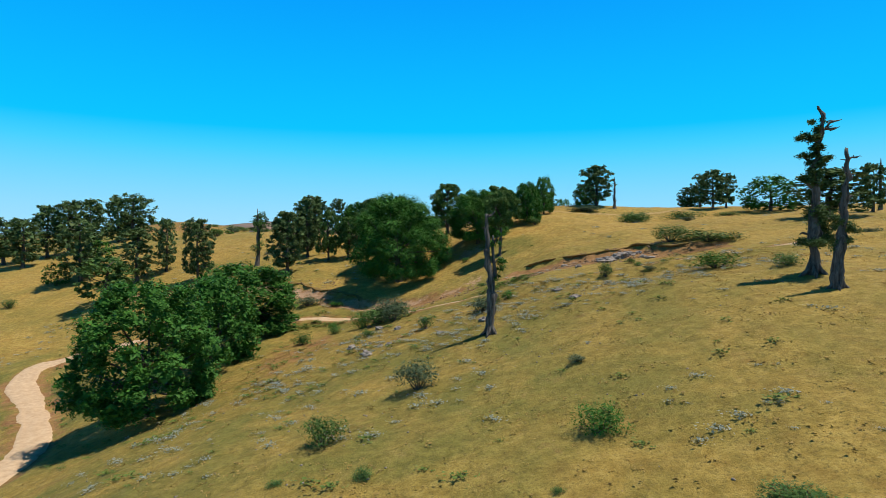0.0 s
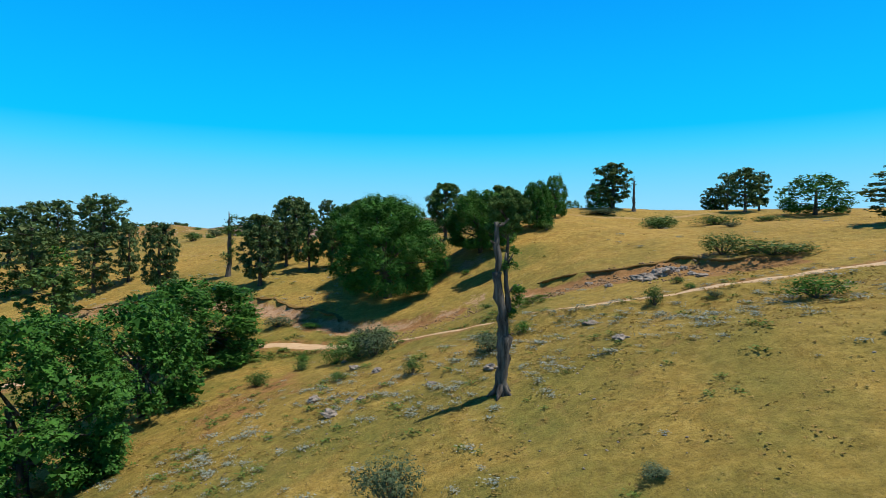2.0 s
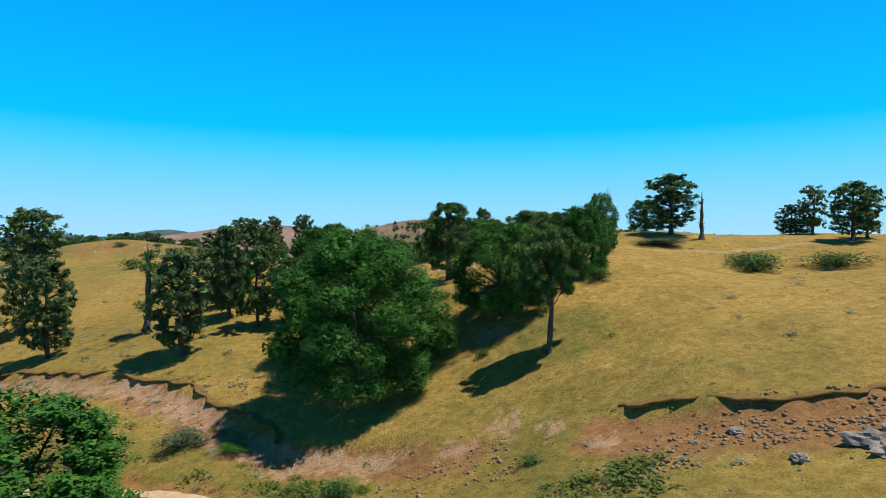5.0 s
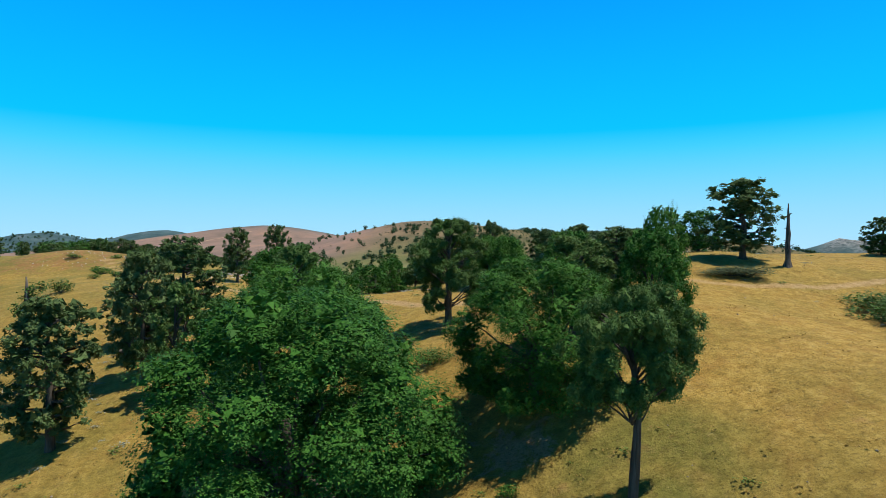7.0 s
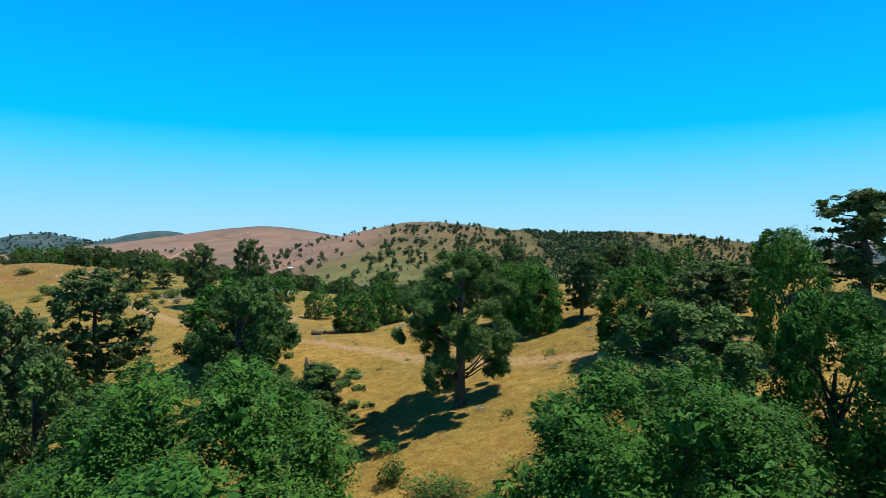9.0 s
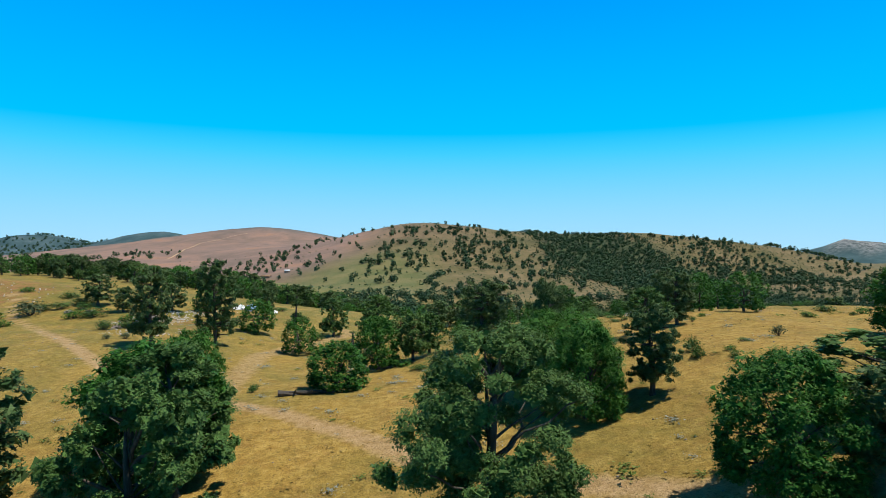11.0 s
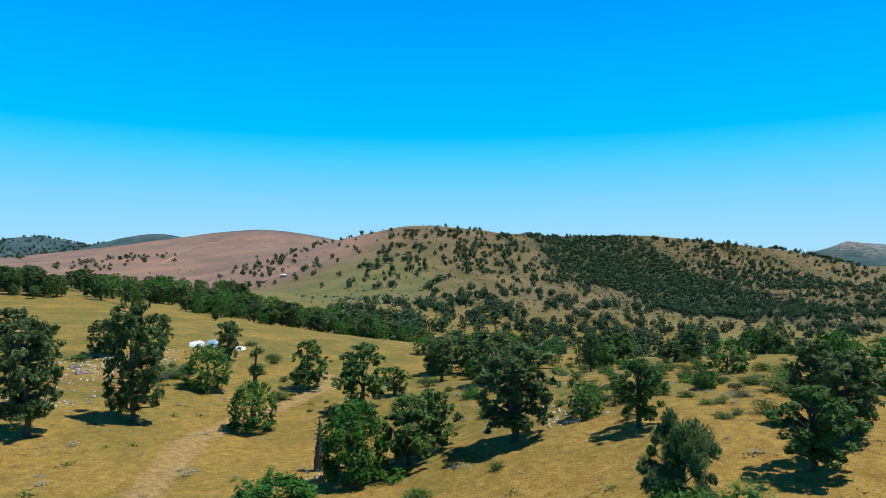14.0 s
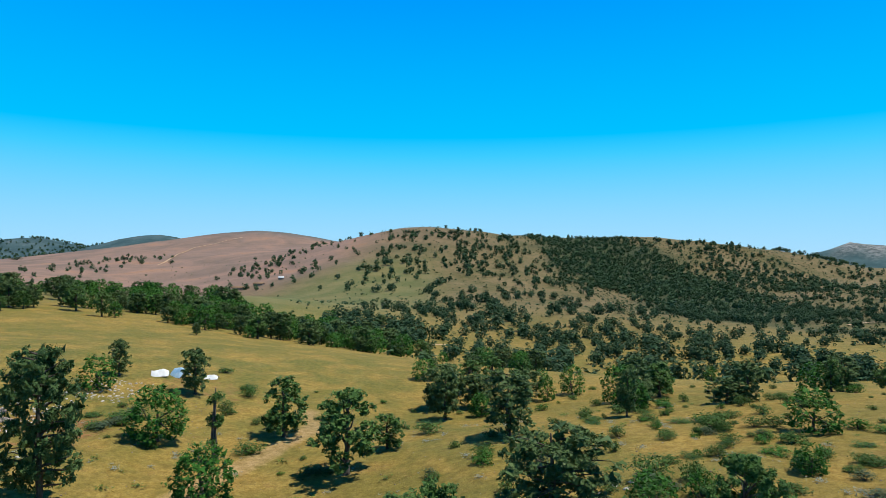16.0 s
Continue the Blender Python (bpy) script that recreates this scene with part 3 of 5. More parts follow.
def snag_meshes(seed, tips, each, size):
    """A dead, broken trunk one metre high with crooked stubs; a few sprays of green where tips is not 0."""
    r = np.random.RandomState(seed)
    p = bent((0, 0, 0.0), (0.02 * r.randn(), 0.02, 1.0), r, 0.07, 11)
    rad = np.array([0.066, 0.046, 0.042, 0.043, 0.038, 0.036, 0.031, 0.026, 0.021, 0.015, 0.007])
    wood = [tube(np.vstack([[0, 0, -0.05], p]), np.r_[0.085, rad], 9, seed)]
    cs = []
    for k in range(13):
        f = r.uniform(0.25, 0.97)
        s = p[int(f * 10)]
        a = r.uniform(0, 6.28)
        reach = r.uniform(0.04, 0.13)
        q = bent(s, s + [math.cos(a) * reach, math.sin(a) * reach, r.uniform(-0.01, 0.07)], r, 0.3, 5)
        wood.append(tube(q, np.linspace(0.012, 0.003, 5), 5, seed + k))
        cs += [q[2], q[4]]
    if not tips:
        return join(wood), None
    cs = np.array(cs)
    pick = r.randint(0, len(cs), tips)
    return join(wood), leaves(r, cs[pick] + r.randn(tips, 3) * [0.035, 0.035, 0.022], 0.012, size, each, 0.3)


def tall_tree_meshes(seed, tips, each, size):
    return open_tree_meshes(seed, int(tips * 0.7), each, size, 0.46, 0.9)


TREE_KINDS = {
    "B": ("broadleaf_tree", LEAF_BEECH, BARK, "round dense green broadleaf tree on dry grass", broadleaf_meshes),
    "O": ("oak_tree", LEAF_OAK, BARK, "old open-crowned oak tree with forked limbs", open_tree_meshes),
    "J": ("cedar_tree", LEAF_CEDAR, BARK, "dark blue-green cedar tree with layered flat plates", cedar_meshes),
    "P": ("oak_tree", LEAF_OAK, BARK, "tall oak tree with a long bare trunk", tall_tree_meshes),
    "S": ("dead_tree", LEAF_OAK, BARK_DEAD, "dead bare broken tree trunk standing upright", snag_meshes),
    "L": ("dying_tree", LEAF_OAK, BARK_DEAD, "half dead tree trunk with a few green sprays", snag_meshes),
}
stock = {}


def tree_stock(kind, level, number):
    """Meshes of one pattern tree, made once: level 0 is the fullest."""
    key = (kind, level, number)
    if key not in stock:
        tips, each, size = ((17000, 6, 0.0049), (4900, 6, 0.0088), (2100, 5, 0.0138), (900, 4, 0.0210), (340, 4, 0.034), (150, 3, 0.052))[level]
        name, leaf, wood, _, make = TREE_KINDS[kind]
        if kind in "SL":
            tips = 0 if kind == "S" else tips // 4
        if kind == "L":
            tips = max(tips, 400)
        (wv, wf), crown = make(11 + 17 * number + 101 * "BOJSLP".index(kind), tips, each, size)
        trunk = bpy.data.meshes.new("trunk")
        trunk.from_pydata(wv.tolist(), [], wf)
        trunk.materials.append(wood)
        trunk.shade_smooth()
        full = None
        if crown is not None:
            full = quick_mesh("crown", crown[0], crown[1], leaf)
        wide = 2 * np.percentile(np.hypot(crown[0][:, 0], crown[0][:, 1]), 97) if crown is not None else 0.2
        stock[key] = trunk, full, wide
    return stock[key]


def plant(kind, x, y, tall, wide, number, level, group=""):
    name, leaf, wood, label, _ = TREE_KINDS[kind]
    trunk, crown, own = tree_stock(kind, level, number)
    top = new(name)
    top.empty_display_size = 0.3
    k = min(max(wide / (own * tall), 0.55), 2.0)
    top.matrix_basis = pose(x, y, at_ground(x, y), 0, 0, random.uniform(0, 360)) @ Matrix.Diagonal((tall * k, tall * k, tall, 1))
    tagged(top, label, "tree", group)
    for n, me in (("trunk", trunk), ("crown", crown)):
        if me:
            new(n, me).parent = top
    return top


# kind, x, y, height and crown width of each tree
TREES_BY_THE_ROAD = [
    ('J', 54.7, 84.6, 6.8, 10.5), ('J', 66.4, 92.5, 7.4, 5.2), ('B', -29.2, 58.4, 13.9, 14.4), ('B', -28.6, 73.6, 12.1, 11.6),
    ('B', -29, 88, 11, 16.3), ('B', -7.6, 104.9, 15.4, 17.5), ('B', -9.6, 115.3, 13.6, 13.1), ('B', 6.5, 111.2, 10.3, 11.5),
    ('P', 9.5, 100.4, 11.2, 6.2), ('B', 16.5, 117.4, 8, 6), ('B', 68.6, 125.4, 7.7, 12.8), ('S', 74.2, 101.6, 8.7, 1.34),
    ('J', -31.2, 119.9, 12.1, 7.6), ('O', -24.4, 127.6, 10.9, 6.7), ('O', 10.8, 119.4, 8.4, 9), ('O', -20, 126.6, 9.1, 5.8),
]
TREES_IN_THE_DALE = [
    ('O', -9.4, 135.0, 5.4, 7.6),
    ('J', -120.9, 172.1, 14.1, 12.2), ('J', -87, 143.7, 14.5, 12.2), ('B', -91.6, 141.9, 5.8, 6.4), ('J', 37, 144.5, 9.5, 8.3),
    ('S', 40.2, 140.6, 7.5, 1.37), ('J', 64.9, 159.3, 5.5, 5), ('J', 66.9, 155.9, 8.7, 5.3), ('J', 62.6, 139, 8.8, 7.3),
    ('B', 74.8, 145.2, 2.46, 3.9), ('B', 66.4, 160, 3.2, 6.3), ('J', 67.6, 143, 8.2, 5.4), ('J', -70.1, 137.1, 12, 8.6),
    ('J', -65, 140.7, 12.3, 5.8), ('J', -52.1, 127.3, 12.9, 7.2), ('L', -40.2, 129.8, 12.3, 3.4), ('J', -29.9, 132.3, 12.7, 6.2),
    ('J', -36.8, 143.4, 8.1, 6.6), ('J', -31.7, 146.7, 11.8, 9.1), ('O', 1.03, 135.8, 11.8, 9.7), ('O', -16.5, 139.9, 11.2, 8.4),
    ('L', -10, 135.5, 5.7, 5.4), ('B', 8.9, 151.5, 6.9, 5.6),
]
TREES_IN_THE_DALE_TOO = [
    ('O', 22.3, 140.6, 5.1, 9.4), ('B', 38.1, 159.6, 6.4, 7.1), ('B', -21.2, 152.1, 9.1, 10.9), ('B', -11.7, 170.9, 5.2, 6.5),
    ('J', 13.9, 152.6, 6.3, 3.9), ('B', 8.2, 156.1, 7.1, 8.9), ('J', 7.7, 159.6, 8.8, 4), ('B', -85.9, 149.3, 8.4, 8.4),
    ('O', -68.6, 122.3, 10.5, 12.4), ('B', -21.8, 159.9, 8, 5.8), ('O', -18, 148, 9.8, 9.8), ('B', 14.5, 137.1, 6.7, 6.7),
    ('J', 18.9, 135.1, 5.9, 4.9), ('B', 21.9, 130.1, 8.5, 5), ('J', -31.5, 138.7, 7.6, 4.8),
]
TREES_ON_THE_MEADOW = [
    ('J', -34.8, 199.7, 12.5, 6.4), ('J', -132.5, 180.4, 14, 12), ('J', -125.8, 190.4, 16.2, 11.2), ('J', -120.3, 192.6, 17.3, 11.8),
    ('J', -117.9, 218, 16.4, 15.5), ('J', -102.4, 198.3, 16.7, 12.9), ('J', -118.2, 200.2, 16.9, 10.8), ('J', 24.3, 177.4, 5.7, 3.6),
    ('B', 32.7, 188.4, 5.4, 4.2), ('J', -40.7, 191.9, 10.9, 5.7), ('B', -23.2, 203.5, 5.9, 5.7), ('O', -4.7, 186.5, 6.2, 5.9),
    ('O', -2.69, 189.1, 5.7, 4.9), ('J', 4.3, 185.8, 8, 6.4), ('O', 19.3, 169.8, 5, 4.8), ('J', 23.8, 173.3, 5.6, 4.4),
    ('B', 37, 185.4, 5.3, 5.8), ('B', 38.9, 196.6, 4.6, 4.1), ('O', 13.3, 181.8, 5.4, 4.1), ('B', 31.3, 205.1, 4.1, 4.9),
    ('S', -12.9, 189.3, 4.6, 1.54),
]
TREES_ON_THE_MEADOW_TOO = [
    ('O', -11.8, 211.1, 8.7, 7.9), ('B', 10.8, 188.3, 3.2, 3.2), ('B', 23.1, 192.2, 2.26, 2.35), ('B', -9.1, 185.4, 7.1, 5.9),
]
TREES_BEYOND_THE_MEADOW = [
    ('J', -138.8, 285.9, 6.3, 6.1), ('J', -62.9, 226.9, 4.7, 4.4), ('O', -21.8, 225.5, 7.6, 7.6), ('J', -55.2, 230.9, 5.5, 5.4),
    ('B', -50.5, 235.3, 5.2, 5.1), ('O', -8.3, 217.6, 4, 4.2), ('J', -1.85, 247.1, 7, 6.4), ('J', 4.9, 216.2, 7, 6.8),
    ('J', 19.8, 222.4, 5.5, 2.5), ('J', -52.3, 244.4, 5.6, 3), ('J', -38.8, 240.1, 6.7, 4.6), ('L', -26.4, 214.6, 7.7, 2.37),
    ('J', -1.75, 238.8, 7.4, 4.9), ('B', -5.6, 269.2, 4.5, 5.5), ('O', 2.91, 259.5, 5.6, 6.2), ('J', 33.2, 225.5, 3.2, 4.5),
    ('J', -70.6, 231.7, 6.2, 6.2), ('B', -34.3, 218.6, 6.6, 6.6),
]
TREE_ROWS = [(TREES_BY_THE_ROAD, 'trees by the road'), (TREES_IN_THE_DALE, 'trees in the dale'), (TREES_IN_THE_DALE_TOO, 'trees in the dale'), (TREES_ON_THE_MEADOW, 'trees on the meadow'), (TREES_ON_THE_MEADOW_TOO, 'trees on the meadow'), (TREES_BEYOND_THE_MEADOW, 'trees beyond the meadow')]

n = 0
for rows, group in TREE_ROWS:
    for kind, x, y, tall, wide in rows:
        away = max(abs(x) * 1.68 - wide / 2, 14) if y < 152 else math.hypot(x, y - 151)
        size = max(tall, wide) / away
        level = 0 if size > 0.75 else 1 if size > 0.29 else 2 if size > 0.15 else 3 if size > 0.085 else 4
        plant(kind, x, y, tall, wide, n % 4, level, group)
        n += 1
# x, y, height and width of each shrub
SHRUBS_A = [
    (-6.9, 34.3, 2.4, 2.74), (-1.76, 42.3, 2.99, 3.4), (7.6, 29.1, 2.08, 2.97), (-3.9, 28.8, 0.89, 1.42), (12.4, 20.8, 1.05, 2.94), (-1.8, 62.6, 1.82, 1.82),
    (4.2, 62.2, 2.21, 4), (7.1, 65.3, 1.37, 2.15), (-8.1, 77.2, 3.8, 7.5), (-17.3, 74, 2.36, 2.46), (-8.4, 67.2, 1.06, 1.83), (8.7, 38.9, 0.68, 1.55),
    (25.3, 55.5, 2.27, 4.9), (28.9, 50.2, 1.69, 3.1), (33.7, 76.3, 2.35, 9.9), (17.1, 62.8, 2.19, 2.09), (21.2, 61.4, 0.7, 1.41), (22.3, 68.6, 0.82, 1.33),
    (40.6, 126.7, 2.83, 7.3), (17.3, 118, 1.29, 4.1), (-92.1, 126.9, 2.74, 3.6), (46.6, 64.9, 1.19, 2.5), (-15.2, 83, 1.36, 1.99), (-8.4, 29.8, 0.41, 1.07),
]
SHRUBS_B = [
    (4.7, 24.4, 0.4, 0.69), (22.6, 72.3, 0.94, 1.46), (-6.3, 74.5, 4.3, 5.7), (-10.5, 77.1, 2.69, 3.4), (-14.2, 78.3, 1.64, 1.95), (5.6, 64.9, 2.14, 2.14),
    (30, 79, 3.2, 6), (39.8, 97.5, 1, 3.4), (17.1, 115.3, 2.08, 4.1), (39, 122.3, 3.5, 8.2), (49.5, 122.7, 3.2, 8.9), (57.2, 119.8, 1.75, 7),
    (-22.7, 100.3, 2.15, 4.8), (-17.6, 98.8, 1.17, 3.5), (-7, 89.4, 1.79, 3), (5.5, 84.6, 0.86, 1.83), (-67.1, 177.6, 3.2, 5.4), (31.7, 137.1, 1.35, 8.1),
    (3.9, 104.3, 1.13, 1.44), (-0.48, 123.4, 2.43, 4.5), (-3.1, 126.6, 2.38, 2.58), (17.4, 113.4, 1.84, 3.4), (33.2, 136.2, 1.84, 6), (-83.4, 219.2, 2.9, 5.7),
]
SHRUBS_C = [
    (-78.4, 207.3, 1.58, 3.2), (19.5, 158.1, 1.56, 1.56), (21.6, 156.3, 0.67, 1.06), (-54.7, 205.3, 1.5, 1.97), (-3.8, 131, 0.91, 2.53), (-20, 170.1, 0.91, 1.11),
    (-3.5, 178.5, 1.02, 2.87), (20, 160.4, 1.65, 1.65), (28.5, 162.6, 1.32, 1.5), (22.1, 158.1, 0.58, 1.15), (24.6, 160.8, 0.47, 1.42), (46.9, 185.2, 1.37, 3.2),
    (-54.1, 204.4, 2.08, 2.83), (-48.3, 194.7, 1.01, 1.46), (-67.9, 219, 2.43, 3.9), (-0.14, 167.5, 1.15, 1.47), (-20.3, 171.6, 1.11, 1.31), (2.3, 180.9, 0.78, 1.46),
    (-12.7, 201.9, 1.39, 2.49), (20.1, 185, 0.53, 1.85), (11.5, 190.5, 2.33, 3.4), (-12.8, 196.1, 2.23, 3.3), (-24, 218.4, 1.73, 3.8), (-41, 222.3, 1.22, 3.3),
]
SHRUBS_D = [
    (1.59, 206.9, 1.67, 2.87), (-3.1, 205.1, 1.14, 1.71), (-15.1, 212, 1.17, 3.8), (-31.9, 243.5, 1.86, 3.7), (12.1, 192.9, 1.8, 3.2), (14.6, 190, 2.57, 2.57),
    (23.1, 193, 1.55, 2.46), (19.4, 180.8, 0.62, 2.04), (27.4, 187.7, 1.79, 3.7), (23.6, 186.2, 0.62, 1.94), (10.9, 187.4, 0.63, 1.62), (2.63, 196.3, 1.67, 1.95),
    (13.2, 204.6, 1.94, 1.39), (14.9, 220.4, 0.68, 2.82), (13.2, 184.4, 1.16, 1.51), (25.3, 202.6, 1.05, 1.62), (26, 195.3, 1.39, 1.39), (-0.92, 214, 1.39, 1.67),
    (17.9, 199.4, 0.55, 2.28), (24.9, 189.6, 0.9, 1.62), (20.6, 218.6, 0.59, 1.88), (-3.8, 224.7, 2.08, 4.2), (-45.4, 224.8, 0.76, 3.1), (-32.3, 234.6, 1.94, 3.2),
]
SHRUBS_E = [
    (13.5, 192, 0.9, 1.52), (18.5, 190.6, 1.06, 1.85), (24.2, 194.3, 0.91, 1.64), (27.1, 196.7, 0.84, 1.77), (27.7, 193.5, 1.01, 1.84), (23.1, 208.4, 0.96, 1.93),
    (26.7, 204.6, 1.07, 2.04), (18.8, 207, 0.94, 2.08), (15, 219, 0.49, 2.92), (22.4, 224.1, 0.51, 2.74), (25.6, 215.5, 0.59, 2.47), (20.7, 197.1, 0.54, 2.17),
    (31.4, 198.7, 0.48, 2.29), (19.9, 188.6, 0.88, 2.11), (9.8, 194.1, 0.81, 1.62), (6.4, 205.1, 1.67, 2.14), (24, 198, 0.92, 2.85), (23.8, 216.2, 0.59, 3.4),
    (29, 216, 1.4, 2.59), (28, 209.1, 1.37, 2.15),
]
SHRUBS_F = [
    (-78.1, 222.7, 3.7, 7.4), (-75.7, 211.8, 2, 4.6), (-102.9, 240, 1.8, 4.8), (-81.4, 239.8, 2.1, 5.1), (-89.2, 225.7, 0.9, 2.2), (-1212.9, 1866.9, 13.5, 33.7),
    (-92.6, 243.1, 1.5, 3.6), (-71.1, 227.8, 1.9, 3.8), (-52.4, 207.7, 2, 3.7), (-65.2, 220.7, 2.5, 6.3), (-46.3, 196.1, 1.3, 1.9), (-56.2, 217, 1.7, 5.5),
    (-75.7, 228, 2.1, 4.5), (-74.2, 232.1, 2.3, 6.4), (-78.5, 226.9, 2.2, 3.5), (-41, 226.9, 1.8, 3.5), (-5.9, 183.8, 1.3, 3.7), (-41.9, 224.9, 1.3, 3.2),
    (-57.2, 228.1, 1.2, 5), (-42.5, 220.5, 1.1, 2.8), (-41.8, 220.2, 1.1, 3), (-46.4, 222.1, 0.7, 2.8), (-40.2, 256.9, 1.4, 3.4), (-33.5, 248.2, 1.7, 4),
    (1.7, 208.9, 1.7, 2.9), (-3.3, 206, 1.1, 1.5), (7, 208.1, 1.9, 2.4), (15.7, 221.9, 0.8, 2.4), (19.2, 208.3, 1.1, 1.8), (24.5, 210.4, 2.2, 3.4),
    (26.6, 204.9, 1.1, 1.5), (23.7, 193.5, 1.8, 2.4), (12.8, 194.6, 2.5, 3.3), (15.5, 193.1, 2.4, 2.4), (3, 198.9, 1.6, 2),
]
SHRUB_ROWS = [SHRUBS_A, SHRUBS_B, SHRUBS_C, SHRUBS_D, SHRUBS_E, SHRUBS_F]
ROCKS = [
    (-7.3, 58, 1.26, 0.6), (-9.5, 62.7, 1.17, 0.7), (-6.3, 60.1, 0.74, 0.6), (-5.4, 59.7, 0.81, 0.6), (-7.4, 70, 1.3, 0.6), (-5, 66.4, 0.94, 0.7),
    (3.9, 57.7, 1.32, 0.5), (-0.26, 58.9, 0.9, 0.6), (12.3, 55.5, 1.32, 0.4), (21, 77, 2.28, 0.5), (22.8, 77.1, 2.66, 0.6), (24.2, 78, 1.95, 0.6),
    (21, 75.8, 1.83, 0.5), (25.5, 78.1, 1.16, 0.7), (12, 61.9, 1.44, 0.3), (-9.4, 76.3, 0.82, 0.6), (16.5, 81.2, 1.09, 0.5), (17.4, 76.8, 1.14, 0.5),
    (25.1, 74.8, 1.07, 0.5), (25.6, 73.6, 1.38, 0.4), (-53.3, 206.9, 1.82, 0.6), (-67.5, 223.5, 2.38, 0.6), (-71.6, 223.9, 1.92, 0.6), (-55, 222.6, 2.12, 0.5),
    (-52.2, 219.5, 1.89, 0.5),
]
CAMP = [
    (-47.4, 247.5), (-45, 249.3), (-40.8, 251.1),
]
LOGS = [(-14.2, 168.2, 5.3, 10), (-7.4, 184.1, 5.1, 12), (-35.8, 140.8, 2.2, 20)]


# ---- shrubs ----
def shrub_meshes(seed, sprays):
    """A low shrub one metre high and one wide: stems from the root, and several uneven mounds of leaves."""
    r = np.random.RandomState(seed)
    cs, outs, stems, balls = [], [], [], []
    for k in range(9):
        a = k * 2.4 + r.uniform(-0.5, 0.5)
        reach = 0.34 * math.sqrt((k + 0.3) / 9)
        c = np.array([math.cos(a) * reach, math.sin(a) * reach, r.uniform(0.22, 0.56) * (1 - 0.7 * reach)])
        d, p = in_ball(r, sprays // 9, 0.6)
        rad = r.uniform(0.20, 0.30)
        q = c + p * rad * [1, 1, 1.15]
        balls.append((c, rad * 0.75))
        cs.append(q[q[:, 2] > 0.02])
        outs.append(d[q[:, 2] > 0.02])
        stems.append(tube(bent((0, 0, -0.06), c, r, 0.15, 4), np.linspace(0.020, 0.006, 4), 4, seed + k))
    return join(stems), both(leaves(r, np.concatenate([c + in_ball(r, 30 if sprays < 400 else 80)[1] * rad for c, rad in balls]), 0.01, 0.045 if sprays < 400 else 0.03, 1), leaves(r, np.concatenate(cs), 0.016, 0.028 if sprays < 400 else 0.0155, 5, 0.0, np.concatenate(outs)))


shrub_stock = {}
for k, leaf in enumerate((LEAF_SHRUB, LEAF_BEECH, LEAF_SHRUB, LEAF_OAK, LEAF_GREY)):
    for level, sprays in enumerate((520, 190)):
        (wv, wf), (lv, lf) = shrub_meshes(300 + k, sprays)
        stems = bpy.data.meshes.new("stem")
        stems.from_pydata(wv.tolist(), [], wf)
        stems.materials.append(BARK)
        shrub_stock[k, level] = (("stem", stems), ("foliage", quick_mesh("foliage", lv, lf, leaf)))
SHRUB_LABELS = ("olive green shrub growing on dry grass", "bright green leafy shrub on the slope", "dark green rounded shrub on dry grass", "dull green spreading shrub on dry ground", "grey-green thorny shrub on dry ground")


def plant_shrub(x, y, tall, wide, number):
    top = new("shrub")
    top.empty_display_size = 0.2
    top.matrix_basis = pose(x, y, at_ground(x, y, 0.03), 0, 0, random.uniform(0, 360)) @ Matrix.Diagonal((wide, wide * random.uniform(0.8, 1.1), tall * 1.05, 1))
    tagged(top, SHRUB_LABELS[number], "shrub", "shrubs on the hillside")
    for name, me in shrub_stock[number, 0 if y < 85 or y < 140 and wide > 3 else 1]:
        new(name, me).parent = top


n = 0
for rows in SHRUB_ROWS:
    for x, y, tall, wide in rows:
        plant_shrub(x, y, tall, wide, (n * 7 + 2) % 5)
        n += 1


shrub_rng = np.random.RandomState(61)
for x, y, rx, ry, count in ((34, 200, 20, 26, 44), (36, 214, 22, 16, 70), (5, 236, 40, 20, 26), (-35, 232, 20, 22, 14), (25, 250, 35, 25, 30)):
    for k in range(count):
        s = shrub_rng.uniform(0.7, 2.0)
        plant_shrub(x + shrub_rng.uniform(-rx, rx), y + shrub_rng.uniform(-ry, ry), s * shrub_rng.uniform(0.55, 1.0), s * shrub_rng.uniform(0.9, 1.5), (k * 3) % 4)


# ---- woods farther off: patches as x, y, half width, half depth and number of trees ----
WOODS = [
    (-120, 365, 50, 42, 44), (-165, 390, 40, 60, 40), (-72, 375, 30, 38, 26), (-95, 450, 60, 60, 40), (-36, 390, 25, 36, 20),
    (-190, 470, 60, 60, 50), (-57, 416, 10, 66, 15), (-45, 498, 20, 48, 27), (-40, 590, 21, 120, 24), (-15, 599, 17, 108, 27),
    (-76, 1020, 49, 115, 39), (22, 783, 36, 174, 56), (-24, 1297, 81, 176, 120), (97, 1312, 82, 232, 135), (-260, 1396, 94, 433, 90),
    (-371, 1413, 59, 128, 36), (146, 1072, 70, 284, 110), (364, 1399, 130, 288, 1386), (387, 1132, 102, 317, 1089),
]
WOODS_MORE = [
    (102, 652, 57, 120, 46), (155, 600, 42, 93, 48), (657, 1418, 96, 238, 374), (612, 1119, 101, 322, 400), (302, 669, 73, 142, 70),
    (35, 480, 31, 115, 34), (73, 447, 34, 104, 30), (151, 464, 44, 110, 34), (-796, 1557, 79, 165, 36), (137, 356, 30, 72, 20),
    (-2042, 3293, 266, 714, 484), (929, 1577, 81, 500, 352), (-760, 1270, 74, 390, 45), (18, 242, 17, 7, 10), (34, 232, 12, 6, 8),
    (46, 224, 6, 8, 7), (12, 280, 15, 45, 16), (82, 559, 23, 59, 18), (129, 482, 62, 31, 22),
]
WOODS = WOODS + WOODS_MORE

wood_rng = np.random.RandomState(77)
far_spots = []
planted = 0
